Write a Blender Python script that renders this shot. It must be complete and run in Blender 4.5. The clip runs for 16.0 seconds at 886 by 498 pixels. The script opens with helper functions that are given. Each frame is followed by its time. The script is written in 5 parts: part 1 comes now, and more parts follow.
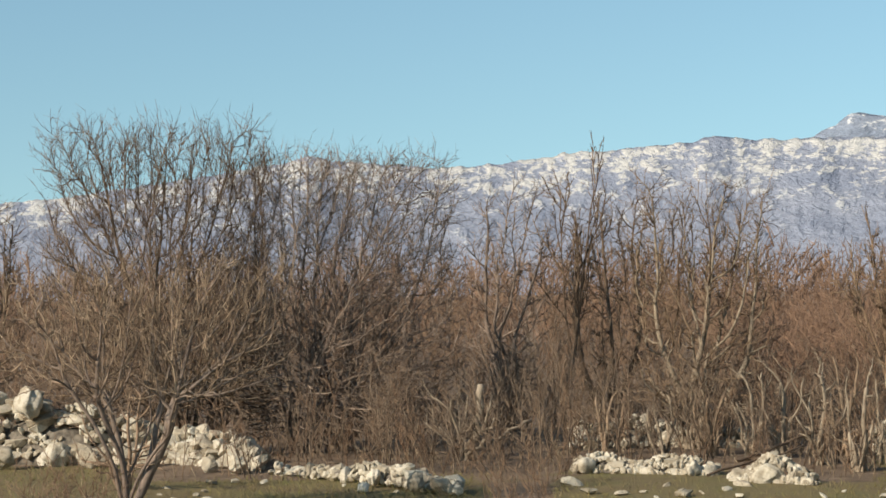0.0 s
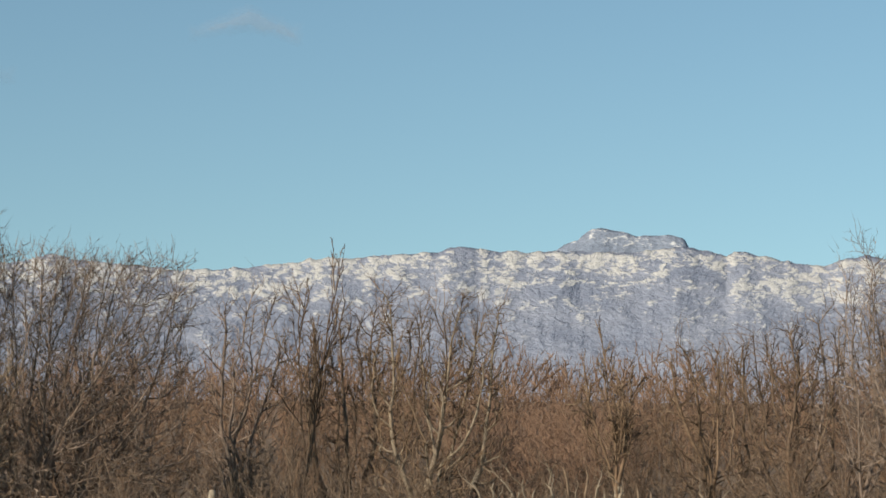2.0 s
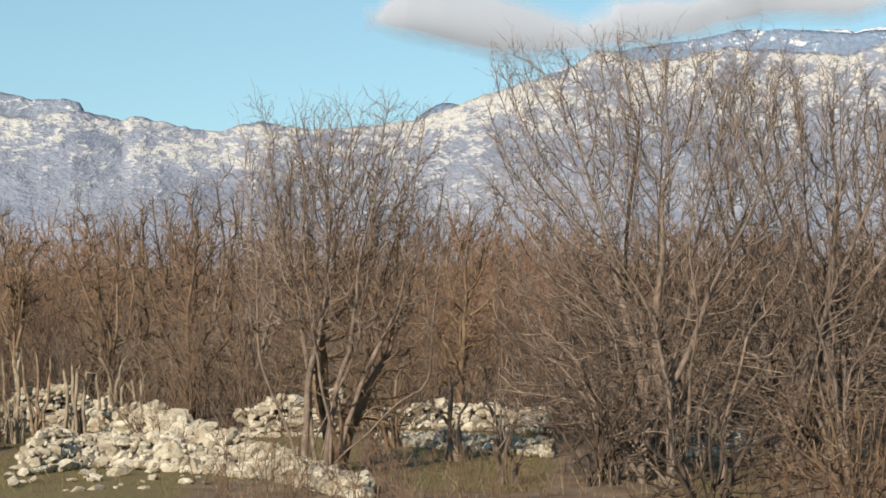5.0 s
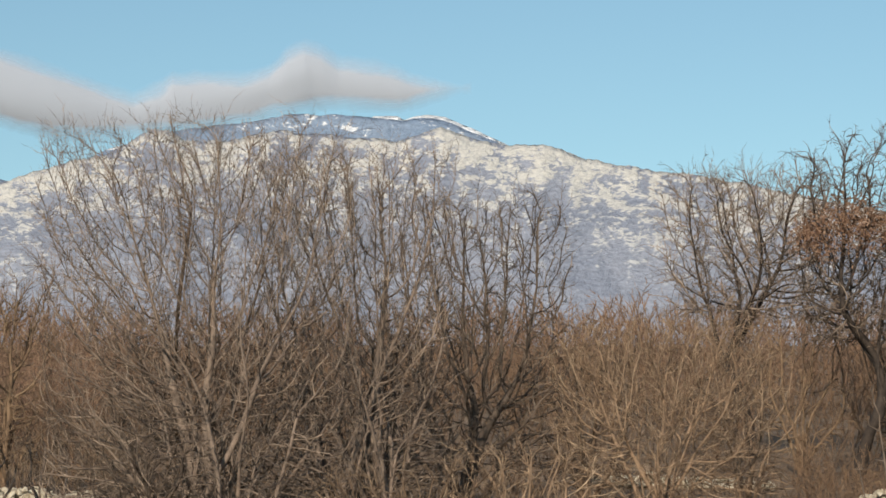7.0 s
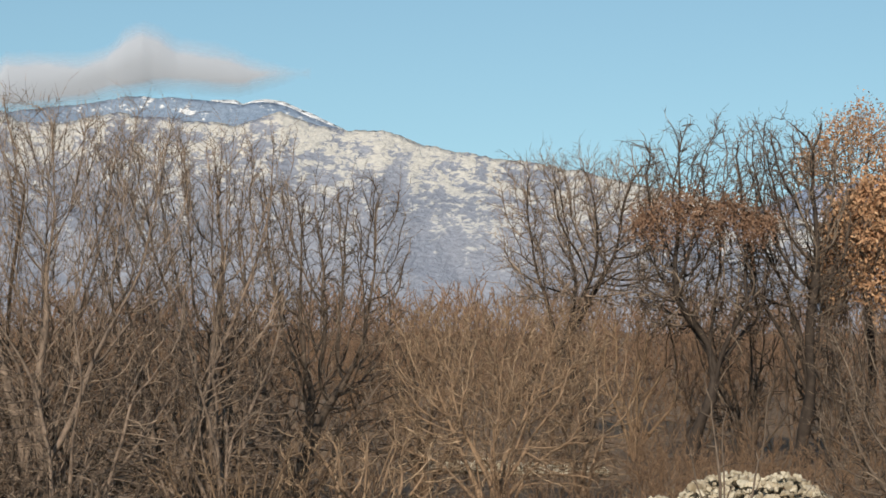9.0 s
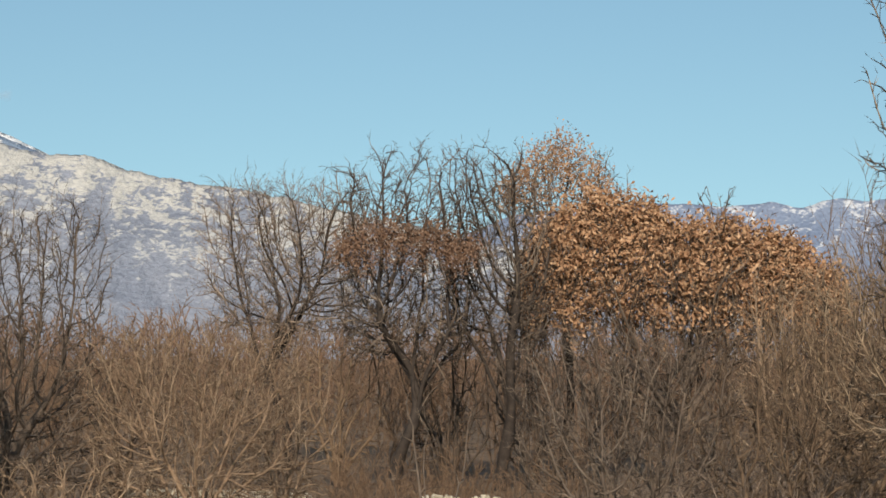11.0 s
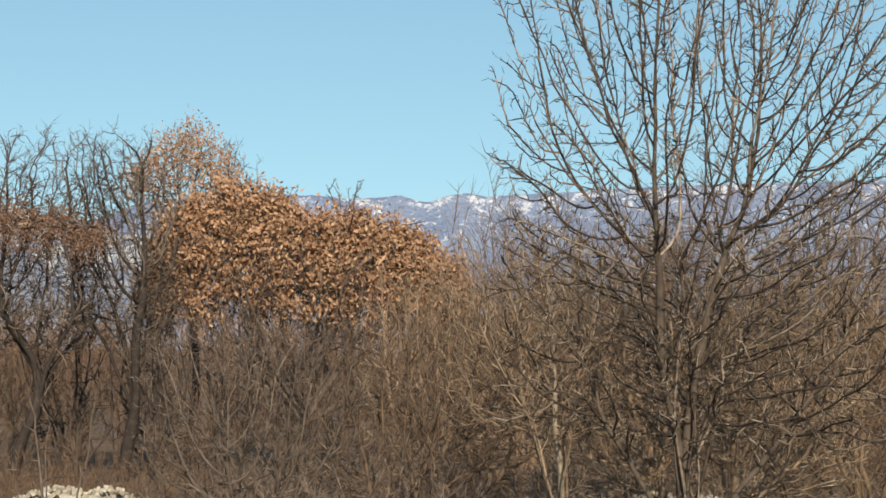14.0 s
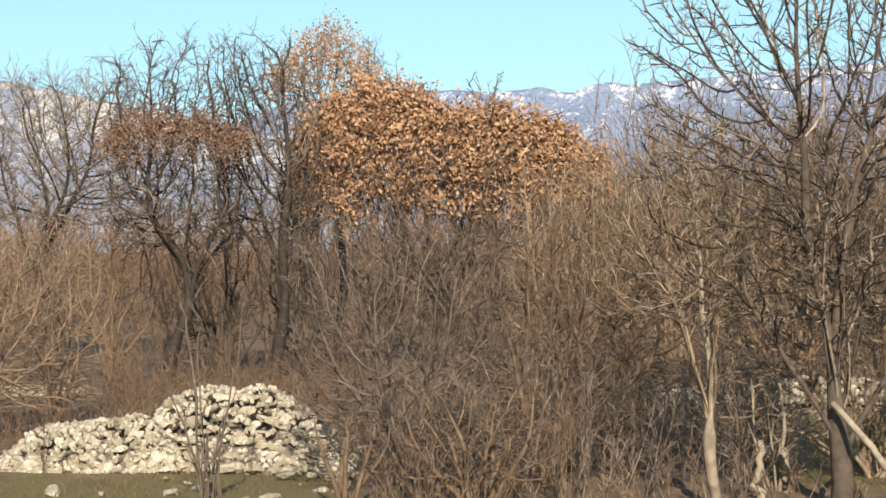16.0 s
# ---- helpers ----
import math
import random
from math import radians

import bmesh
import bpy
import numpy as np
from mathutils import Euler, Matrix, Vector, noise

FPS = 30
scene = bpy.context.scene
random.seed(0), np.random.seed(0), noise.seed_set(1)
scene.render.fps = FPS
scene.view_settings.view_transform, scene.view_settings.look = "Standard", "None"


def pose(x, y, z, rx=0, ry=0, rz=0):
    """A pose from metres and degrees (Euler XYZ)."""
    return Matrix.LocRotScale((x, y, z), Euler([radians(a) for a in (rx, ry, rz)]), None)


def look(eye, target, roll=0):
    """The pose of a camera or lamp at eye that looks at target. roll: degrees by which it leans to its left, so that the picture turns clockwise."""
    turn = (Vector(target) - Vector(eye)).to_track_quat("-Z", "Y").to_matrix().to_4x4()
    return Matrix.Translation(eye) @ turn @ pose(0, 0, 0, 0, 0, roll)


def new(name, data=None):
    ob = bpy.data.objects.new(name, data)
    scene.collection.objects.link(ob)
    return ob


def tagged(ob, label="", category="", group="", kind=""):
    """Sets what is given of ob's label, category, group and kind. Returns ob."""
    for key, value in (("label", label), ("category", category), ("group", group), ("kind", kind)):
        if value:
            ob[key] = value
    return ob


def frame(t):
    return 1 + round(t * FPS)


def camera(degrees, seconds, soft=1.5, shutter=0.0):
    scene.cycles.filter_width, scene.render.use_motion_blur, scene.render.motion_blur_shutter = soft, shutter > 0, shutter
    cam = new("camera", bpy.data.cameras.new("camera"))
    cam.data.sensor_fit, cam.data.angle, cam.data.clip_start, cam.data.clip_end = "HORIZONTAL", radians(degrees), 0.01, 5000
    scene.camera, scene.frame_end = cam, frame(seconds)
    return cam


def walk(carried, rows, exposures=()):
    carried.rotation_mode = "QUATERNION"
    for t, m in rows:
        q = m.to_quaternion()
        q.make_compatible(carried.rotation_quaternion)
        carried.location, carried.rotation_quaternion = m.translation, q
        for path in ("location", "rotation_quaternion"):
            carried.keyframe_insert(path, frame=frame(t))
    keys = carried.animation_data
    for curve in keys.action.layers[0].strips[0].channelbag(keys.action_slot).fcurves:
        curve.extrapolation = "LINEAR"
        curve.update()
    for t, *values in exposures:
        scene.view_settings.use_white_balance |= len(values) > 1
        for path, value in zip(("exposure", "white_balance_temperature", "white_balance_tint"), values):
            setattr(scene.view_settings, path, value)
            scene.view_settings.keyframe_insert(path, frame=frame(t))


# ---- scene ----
EYE = Vector((0.0, 0.0, 2.2))
cam = camera(25.25, 16.0, soft=1.65)

# seconds, turn to the right, tilt up, roll (degrees), sway from the stand (metres): held in the hand, it hardly moves but turns
TURNS = (
    (0, 0.036, 1.320, -0.872, -0.059, -0.033, 0.006), (0.5, 2.150, 1.743, -0.265, -0.072, -0.081, 0.004), (1, 3.765, 3.251, 0.346, -0.017, -0.021, 0.026),
    (1.5, 5.559, 3.809, -0.013, 0.013, -0.021, 0.019), (2, 7.422, 4.356, 0.403, 0.038, -0.004, 0.012), (2.5, 9.520, 3.874, 0.248, 0.055, 0.018, 0.012),
    (3, 10.310, 2.209, 0.244, 0.065, 0.019, 0.009), (3.5, 13.697, 1.148, -0.543, 0.047, 0.025, 0.002), (4, 17.515, 0.713, -0.768, 0.015, 0.035, 0.010),
    (4.5, 21.161, 0.581, -0.598, 0.005, 0.022, 0.008), (5, 24.784, 0.457, -0.323, -0.016, -0.024, 0.002), (5.2, 25.976, 0.394, -0.394, -0.014, -0.022, 0.019),
    (7.3, 39.326, 2.849, 0.115, -0.009, -0.020, 0.006), (7.5, 40.214, 2.747, 0.206, -0.000, -0.009, 0.015), (8, 41.387, 2.493, 0.256, 0.012, 0.001, 0.015),
    (8.2, 41.584, 2.408, 0.235, 0.012, -0.011, 0.025), (10.3, 46.368, 2.927, 0.192, 0.049, 0.038, -0.024), (10.5, 47.519, 3.030, 0.149, 0.059, 0.030, -0.011),
    (11, 50.948, 3.165, 0.101, 0.055, 0.019, -0.010), (11.5, 53.614, 3.284, -0.059, 0.006, 0.013, -0.006), (12, 56.062, 3.318, 0.204, 0.010, 0.040, -0.010),
    (12.5, 58.146, 3.185, -0.814, -0.019, 0.045, -0.012), (13, 59.406, 3.097, -1.032, 0.001, 0.031, -0.008), (13.5, 60.511, 3.078, 0.392, 0.004, 0.023, -0.013),
    (14, 61.721, 2.949, 0.584, 0.017, 0.012, -0.012), (14.5, 61.613, 2.816, 0.050, 0.029, 0.005, -0.012), (15, 61.266, 1.631, -0.425, 0.028, -0.009, -0.020),
    (15.5, 59.719, -0.233, -0.791, 0.043, -0.007, -0.020), (16, 57.509, -0.133, -1.208, 0.053, 0.006, -0.018),
)


def pol(az, d, z=0.0):
    """A place from the bearing (degrees to the right of +y) and the distance from the stand."""
    a = radians(az)
    return Vector((d * math.sin(a), d * math.cos(a), z))


def aim(az, el, roll, sway):
    e, eye = radians(el), EYE + Vector(sway)
    return look(eye, eye + pol(az, math.cos(e), math.sin(e)), roll)


# the clip's own exposure drifts as it turns
EXPOSURES = ((0, 0.5), (1.0, 0.44), (1.5, 0.34), (2.0, 0.22), (2.5, 0.17), (3.5, 0.32), (4.5, 0.4), (5, 0.46), (7.5, 0.18), (8.2, 0.2), (11, 0.14), (13.5, 0.31), (14, 0.31), (15, 0.4), (15.5, 0.52), (16, 0.74))
walk(cam, [(t, aim(az, el, roll, sway)) for t, az, el, roll, *sway in TURNS], EXPOSURES)

# ---- light ----
SUN_AZ, SUN_EL = 234.0, 30.0
world = bpy.data.worlds.new("sky")
scene.world = world
world.use_nodes = True
wn = world.node_tree.nodes
sky = wn.new("ShaderNodeTexSky")
sky.sky_type, sky.sun_disc = "NISHITA", False
sky.sun_elevation, sky.sun_rotation = radians(SUN_EL), radians(SUN_AZ)
sky.altitude, sky.air_density, sky.dust_density, sky.ozone_density = 300, 1.0, 0.25, 1.6
wn["Background"].inputs["Strength"].default_value = 0.086
haze = wn.new("ShaderNodeMapping")
haze.inputs["Location"].default_value, haze.inputs["Scale"].default_value = (0, 0, 0.085), (1, 1, 0.65)
world.node_tree.links.new(wn.new("ShaderNodeTexCoord").outputs["Generated"], haze.inputs["Vector"])
world.node_tree.links.new(haze.outputs["Vector"], sky.inputs["Vector"])
tint = wn.new("ShaderNodeMix")
tint.data_type, tint.blend_type = "RGBA", "MULTIPLY"
tint.inputs["Factor"].default_value, tint.inputs["B"].default_value = 1.0, (0.92, 1.06, 0.985, 1)
world.node_tree.links.new(sky.outputs["Color"], tint.inputs["A"])
world.node_tree.links.new(tint.outputs["Result"], wn["Background"].inputs["Color"])
sun_data = bpy.data.lights.new("sun", "SUN")
sun_data.energy, sun_data.angle, sun_data.color = 4.6, radians(0.55), (1.0, 0.885, 0.745)
sun = new("sun", sun_data)
sun.matrix_world = look(pol(SUN_AZ, 50 * math.cos(radians(SUN_EL)), 50 * math.sin(radians(SUN_EL))), (0, 0, 0))


# ---- materials ----
def material(name, rough=0.85):
    m = bpy.data.materials.new(name)
    m.use_nodes = True
    b = m.node_tree.nodes["Principled BSDF"]
    b.inputs["Roughness"].default_value = rough
    b.inputs["Specular IOR Level"].default_value = 0.25
    return m, m.node_tree.nodes, m.node_tree.links, b


def coords(nodes, links, scale=(1, 1, 1), world_space=True):
    mp = nodes.new("ShaderNodeMapping")
    mp.inputs["Scale"].default_value = scale
    if world_space:
        links.new(nodes.new("ShaderNodeNewGeometry").outputs["Position"], mp.inputs["Vector"])
    else:
        links.new(nodes.new("ShaderNodeTexCoord").outputs["Object"], mp.inputs["Vector"])
    return mp.outputs["Vector"]


def noise_tex(nodes, links, vec, scale, detail=4.0, rough=0.6, distort=0.0):
    n = nodes.new("ShaderNodeTexNoise")
    n.inputs["Scale"].default_value, n.inputs["Detail"].default_value = scale, detail
    n.inputs["Roughness"].default_value, n.inputs["Distortion"].default_value = rough, distort
    links.new(vec, n.inputs["Vector"])
    return n.outputs["Fac"]


def ramp(nodes, links, fac, stops):
    r = nodes.new("ShaderNodeValToRGB")
    while len(r.color_ramp.elements) < len(stops):
        r.color_ramp.elements.new(0.5)
    for e, (p, c) in zip(r.color_ramp.elements, stops):
        e.position, e.color = p, (*c, 1)
    links.new(fac, r.inputs["Fac"])
    return r.outputs["Color"]


def mix(nodes, links, fac, a, b, mode="MIX"):
    m = nodes.new("ShaderNodeMix")
    m.data_type, m.blend_type = "RGBA", mode
    for sock, v in ((m.inputs["Factor"], fac), (m.inputs["A"], a), (m.inputs["B"], b)):
        if isinstance(v, (int, float)):
            sock.default_value = v
        elif isinstance(v, tuple):
            sock.default_value = (*v, 1)
        else:
            links.new(v, sock)
    return m.outputs["Result"]


def maths(nodes, links, op, a, b=0.0, clamp=False):
    m = nodes.new("ShaderNodeMath")
    m.operation, m.use_clamp = op, clamp
    for sock, v in ((m.inputs[0], a), (m.inputs[1], b)):
        if isinstance(v, (int, float)):
            sock.default_value = v
        else:
            links.new(v, sock)
    return m.outputs[0]


def bump(nodes, links, b, height, strength, distance):
    n = nodes.new("ShaderNodeBump")
    n.inputs["Strength"].default_value, n.inputs["Distance"].default_value = strength, distance
    links.new(height, n.inputs["Height"])
    links.new(n.outputs["Normal"], b.inputs["Normal"])


def bark_material(name, dark, mid, light):
    """Bark and twigs: every branch takes its own tone, mottled by lichen."""
    m, n, l, b = material(name, 0.8)
    tone = n.new("ShaderNodeNewGeometry").outputs["Random Per Island"]
    dark, mid, light = [(c[0] * 1.03, c[1], c[2] * 0.92) for c in (dark, mid, light)]
    base = ramp(n, l, tone, ((0.0, dark), (0.55, mid), (1.0, light)))
    vec = coords(n, l)
    patch = ramp(n, l, noise_tex(n, l, vec, 9.0), ((0.35, (0.62, 0.62, 0.62)), (0.7, (1.25, 1.25, 1.22))))
    l.new(mix(n, l, 1.0, base, patch, "MULTIPLY"), b.inputs["Base Color"])
    bump(n, l, b, noise_tex(n, l, vec, 60.0), 0.5, 0.006)
    return m


BARK_DARK = bark_material("bark_dark", (0.063, 0.043, 0.032), (0.135, 0.093, 0.065), (0.243, 0.176, 0.122))
BARK_BROWN = bark_material("bark_brown", (0.085, 0.057, 0.038), (0.174, 0.118, 0.078), (0.288, 0.209, 0.141))
BARK_GREY = bark_material("bark_grey", (0.13, 0.105, 0.08), (0.255, 0.208, 0.158), (0.42, 0.35, 0.272))
BARK_TAN = bark_material("bark_tan", (0.134, 0.092, 0.063), (0.257, 0.179, 0.126), (0.396, 0.299, 0.216))
BARK_ASH = bark_material("bark_ash", (0.122, 0.087, 0.061), (0.249, 0.182, 0.129), (0.424, 0.325, 0.234))
TWIG_FAR = bark_material("far_twigs", (0.165, 0.102, 0.07), (0.206, 0.13, 0.09), (0.248, 0.16, 0.113))
TWIG_MID = bark_material("thicket_twigs", (0.128, 0.083, 0.054), (0.173, 0.111, 0.074), (0.222, 0.149, 0.100))
WEED = bark_material("dry_weed", (0.16, 0.115, 0.075), (0.27, 0.205, 0.135), (0.40, 0.32, 0.22))
BARK_DUSK = bark_material("bark_dusk", (0.096, 0.073, 0.060), (0.185, 0.143, 0.120), (0.367, 0.287, 0.232))
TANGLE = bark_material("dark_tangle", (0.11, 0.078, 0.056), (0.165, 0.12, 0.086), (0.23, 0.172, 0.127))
BARK_PEAR = bark_material("pear_bark", (0.04, 0.03, 0.024), (0.086, 0.065, 0.051), (0.38, 0.305, 0.243))
BARK_LIMB = bark_material("pear_limb", (0.045, 0.034, 0.027), (0.085, 0.065, 0.051), (0.2, 0.157, 0.122))
# dark undergrowth bark; on the low bushes it stands in for shade
BARK_DARK_SHADE = bark_material("dark_shade_twig", (0.042, 0.031, 0.025), (0.072, 0.054, 0.043), (0.125, 0.096, 0.074))
OAK_TRUNK = bark_material("oak_trunk", (0.025, 0.019, 0.016), (0.045, 0.035, 0.03), (0.085, 0.066, 0.055))
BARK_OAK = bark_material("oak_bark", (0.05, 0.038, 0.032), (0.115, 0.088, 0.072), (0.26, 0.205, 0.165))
BARK_PALE = bark_material("bark_pale", (0.21, 0.172, 0.13), (0.30, 0.252, 0.196), (0.42, 0.358, 0.285))


def leaf_material(name, dark, mid, light):
    m, n, l, b = material(name, 0.7)
    tone = n.new("ShaderNodeNewGeometry").outputs["Random Per Island"]
    col = ramp(n, l, tone, ((0.0, dark), (0.45, mid), (1.0, light)))
    l.new(col, b.inputs["Base Color"])
    return m


def stone_material():
    """Weathered pale limestone, stained grey and ochre, each stone of its own tone."""
    m, n, l, b = material("limestone", 0.95)
    tone = n.new("ShaderNodeObjectInfo").outputs["Random"]
    isle = n.new("ShaderNodeNewGeometry").outputs["Random Per Island"]
    tone = maths(n, l, "FRACT", maths(n, l, "ADD", tone, isle))
    vec = coords(n, l)
    base = ramp(n, l, tone, ((0.0, (0.29, 0.245, 0.175)), (0.5, (0.43, 0.375, 0.28)), (1.0, (0.56, 0.505, 0.395))))
    stain = ramp(n, l, noise_tex(n, l, vec, 5.0, 6.0), ((0.34, (0.62, 0.58, 0.52)), (0.52, (1.0, 1.0, 1.0))))
    lich = ramp(n, l, noise_tex(n, l, vec, 26.0, 5.0), ((0.32, (0.66, 0.66, 0.64)), (0.48, (1.0, 1.0, 1.0))))
    col = mix(n, l, 1.0, mix(n, l, 1.0, base, stain, "MULTIPLY"), lich, "MULTIPLY")
    l.new(col, b.inputs["Base Color"])
    bump(n, l, b, noise_tex(n, l, vec, 30.0, 6.0), 0.7, 0.02)
    return m


def ground_material():
    """Winter turf on the clearings, brown litter elsewhere."""
    m, n, l, b = material("turf", 0.95)
    vec = coords(n, l)
    grass = ramp(n, l, noise_tex(n, l, vec, 1.1, 6.0), ((0.3, (0.14, 0.1, 0.052)), (0.5, (0.175, 0.135, 0.06)), (0.7, (0.14, 0.125, 0.047))))
    litter = ramp(n, l, noise_tex(n, l, vec, 2.6, 6.0), ((0.3, (0.115, 0.08, 0.052)), (0.7, (0.245, 0.172, 0.112))))
    mask = n.new("ShaderNodeAttribute")
    mask.attribute_name = "clearing"
    ragged = maths(n, l, "ADD", mask.outputs["Fac"], maths(n, l, "MULTIPLY", maths(n, l, "SUBTRACT", noise_tex(n, l, vec, 1.7, 5.0), 0.5), 1.3))
    where = ramp(n, l, ragged, ((0.42, (0, 0, 0)), (0.62, (1, 1, 1))))
    fine = ramp(n, l, noise_tex(n, l, vec, 45.0, 4.0), ((0.3, (0.6, 0.6, 0.6)), (0.7, (1.25, 1.25, 1.25))))
    l.new(mix(n, l, 1.0, mix(n, l, where, litter, grass), fine, "MULTIPLY"), b.inputs["Base Color"])
    bump(n, l, b, noise_tex(n, l, vec, 35.0, 5.0), 0.8, 0.03)
    return m


def mountain_material(name, hazy_scrub_a, hazy_scrub_b, hazy_rock, rock_b, bias):
    """Karst slope: pale limestone ribs among bare scrub, more rock towards the crest. Distance haze is painted into
    scrub and lower rock.
    """
    m, n, l, b = material(name, 1.0)
    b.inputs["Specular IOR Level"].default_value = 0.0
    face = n.new("ShaderNodeAttribute")
    face.attribute_name = "face"
    split = n.new("ShaderNodeSeparateXYZ")
    l.new(face.outputs["Vector"], split.inputs[0])
    turn = n.new("ShaderNodeMapping")
    turn.inputs["Rotation"].default_value = (0, 0, 0.5)
    turn.inputs["Scale"].default_value = (0.8, 1.35, 0)
    l.new(face.outputs["Vector"], turn.inputs["Vector"])
    flat = n.new("ShaderNodeMapping")
    flat.inputs["Scale"].default_value = (0.75, 1.5, 0)
    l.new(face.outputs["Vector"], flat.inputs["Vector"])
    slant, level = turn.outputs["Vector"], flat.outputs["Vector"]
    big = noise_tex(n, l, level, 0.011, 3.0, 0.55, 0.4)
    ribs = noise_tex(n, l, slant, 0.062, 4.0, 0.6, 0.35)
    fine = noise_tex(n, l, level, 0.17, 3.0, 0.6, 0.6)
    lines = noise_tex(n, l, level, 0.07, 4.0, 0.66, 0.25)
    # thin dark clefts follow the zero lines of a smooth noise
    cleft = maths(n, l, "SUBTRACT", 1.0, maths(n, l, "MULTIPLY", maths(n, l, "ABSOLUTE", maths(n, l, "SUBTRACT", lines, 0.49)), 13.0), True)
    alt = maths(n, l, "MULTIPLY", maths(n, l, "SUBTRACT", split.outputs["Z"], 0.12), 1.14, True)
    f = maths(n, l, "ADD", maths(n, l, "MULTIPLY", ribs, 1.15), maths(n, l, "MULTIPLY", fine, 0.36))
    f = maths(n, l, "ADD", f, maths(n, l, "MULTIPLY", big, 0.55))
    f = maths(n, l, "ADD", f, maths(n, l, "MULTIPLY", alt, 0.5))
    f = maths(n, l, "SUBTRACT", f, maths(n, l, "MULTIPLY", cleft, 0.22))
    knoll = n.new("ShaderNodeAttribute")
    knoll.attribute_name = "knoll"
    f = maths(n, l, "ADD", f, maths(n, l, "MULTIPLY", knoll.outputs["Fac"], 0.1))
    # the higher massif is barer than the long range
    barer = maths(n, l, "MULTIPLY", maths(n, l, "SUBTRACT", split.outputs["X"], 850.0), 0.0025, True)
    f = maths(n, l, "ADD", f, maths(n, l, "MULTIPLY", barer, 0.07))
    f = maths(n, l, "ADD", f, bias - 0.70)
    # lower rock is dimmer and bluer: haze put into its colour
    rock = ramp(n, l, alt, ((0.25, hazy_rock), (0.85, rock_b)))
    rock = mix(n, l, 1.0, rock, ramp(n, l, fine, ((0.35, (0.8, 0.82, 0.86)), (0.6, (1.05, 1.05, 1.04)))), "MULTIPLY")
    scrub = ramp(n, l, big, ((0.35, hazy_scrub_a), (0.65, hazy_scrub_b)))
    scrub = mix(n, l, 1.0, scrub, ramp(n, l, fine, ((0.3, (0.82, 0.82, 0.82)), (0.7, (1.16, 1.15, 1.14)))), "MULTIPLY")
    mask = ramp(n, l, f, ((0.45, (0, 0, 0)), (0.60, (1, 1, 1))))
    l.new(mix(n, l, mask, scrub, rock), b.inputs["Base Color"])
    bump(n, l, b, maths(n, l, "SUBTRACT", ribs, maths(n, l, "MULTIPLY", cleft, 0.1)), 0.9, 9.0)
    return m


LEAF = leaf_material("dry_oak_leaf", (0.24, 0.125, 0.066), (0.37, 0.21, 0.113), (0.49, 0.31, 0.178))
LEAF_RUST = leaf_material("rusty_oak_leaf", (0.125, 0.068, 0.042), (0.2, 0.115, 0.07), (0.275, 0.17, 0.11))
STONE, TURF = stone_material(), ground_material()
# the blue-grey of these slopes is distance haze put into the base colours
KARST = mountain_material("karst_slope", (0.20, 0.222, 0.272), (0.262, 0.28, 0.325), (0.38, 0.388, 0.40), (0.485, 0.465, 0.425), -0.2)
KARST_DARK = mountain_material("hazy_shaded_scrub", (0.165, 0.22, 0.305), (0.205, 0.26, 0.34), (0.46, 0.48, 0.51), (0.66, 0.66, 0.66), -0.53)
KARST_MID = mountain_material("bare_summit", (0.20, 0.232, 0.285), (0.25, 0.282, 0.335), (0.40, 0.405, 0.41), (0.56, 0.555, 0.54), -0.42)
KARST_FAR = mountain_material("hazy_far_slope", (0.185, 0.23, 0.32), (0.24, 0.285, 0.375), (0.38, 0.405, 0.45), (0.58, 0.585, 0.6), -0.41)
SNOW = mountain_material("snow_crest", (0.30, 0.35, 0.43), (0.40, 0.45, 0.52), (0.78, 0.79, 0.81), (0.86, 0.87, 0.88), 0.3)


# ---- mesh helpers ----
def mesh_from(name, verts, faces_list, mat, flat=False):
    """A mesh from a vertex array and arrays of faces (each array holds faces of one size)."""
    me = bpy.data.meshes.new(name)
    verts = np.asarray(verts, dtype=np.float32)
    me.vertices.add(len(verts))
    me.vertices.foreach_set("co", verts.ravel())
    loops = np.concatenate([f.ravel() for f in faces_list]).astype(np.int32)
    sizes = np.concatenate([np.full(len(f), f.shape[1]) for f in faces_list])
    starts = np.concatenate([[0], np.cumsum(sizes)[:-1]]).astype(np.int32)
    me.loops.add(len(loops))
    me.loops.foreach_set("vertex_index", loops)
    me.polygons.add(len(sizes))
    me.polygons.foreach_set("loop_start", starts)
    if flat:
        me.polygons.foreach_set("use_smooth", np.zeros(len(sizes), dtype=bool))
    me.update(calc_edges=True)
    me.validate()
    me.materials.append(mat)
    return me


def child(name, me, parent, label=""):
    ob = new(name, me)
    ob.parent = parent
    return tagged(ob, label)


def unit(v):
    return v / np.maximum(np.linalg.norm(v, axis=-1, keepdims=True), 1e-9)


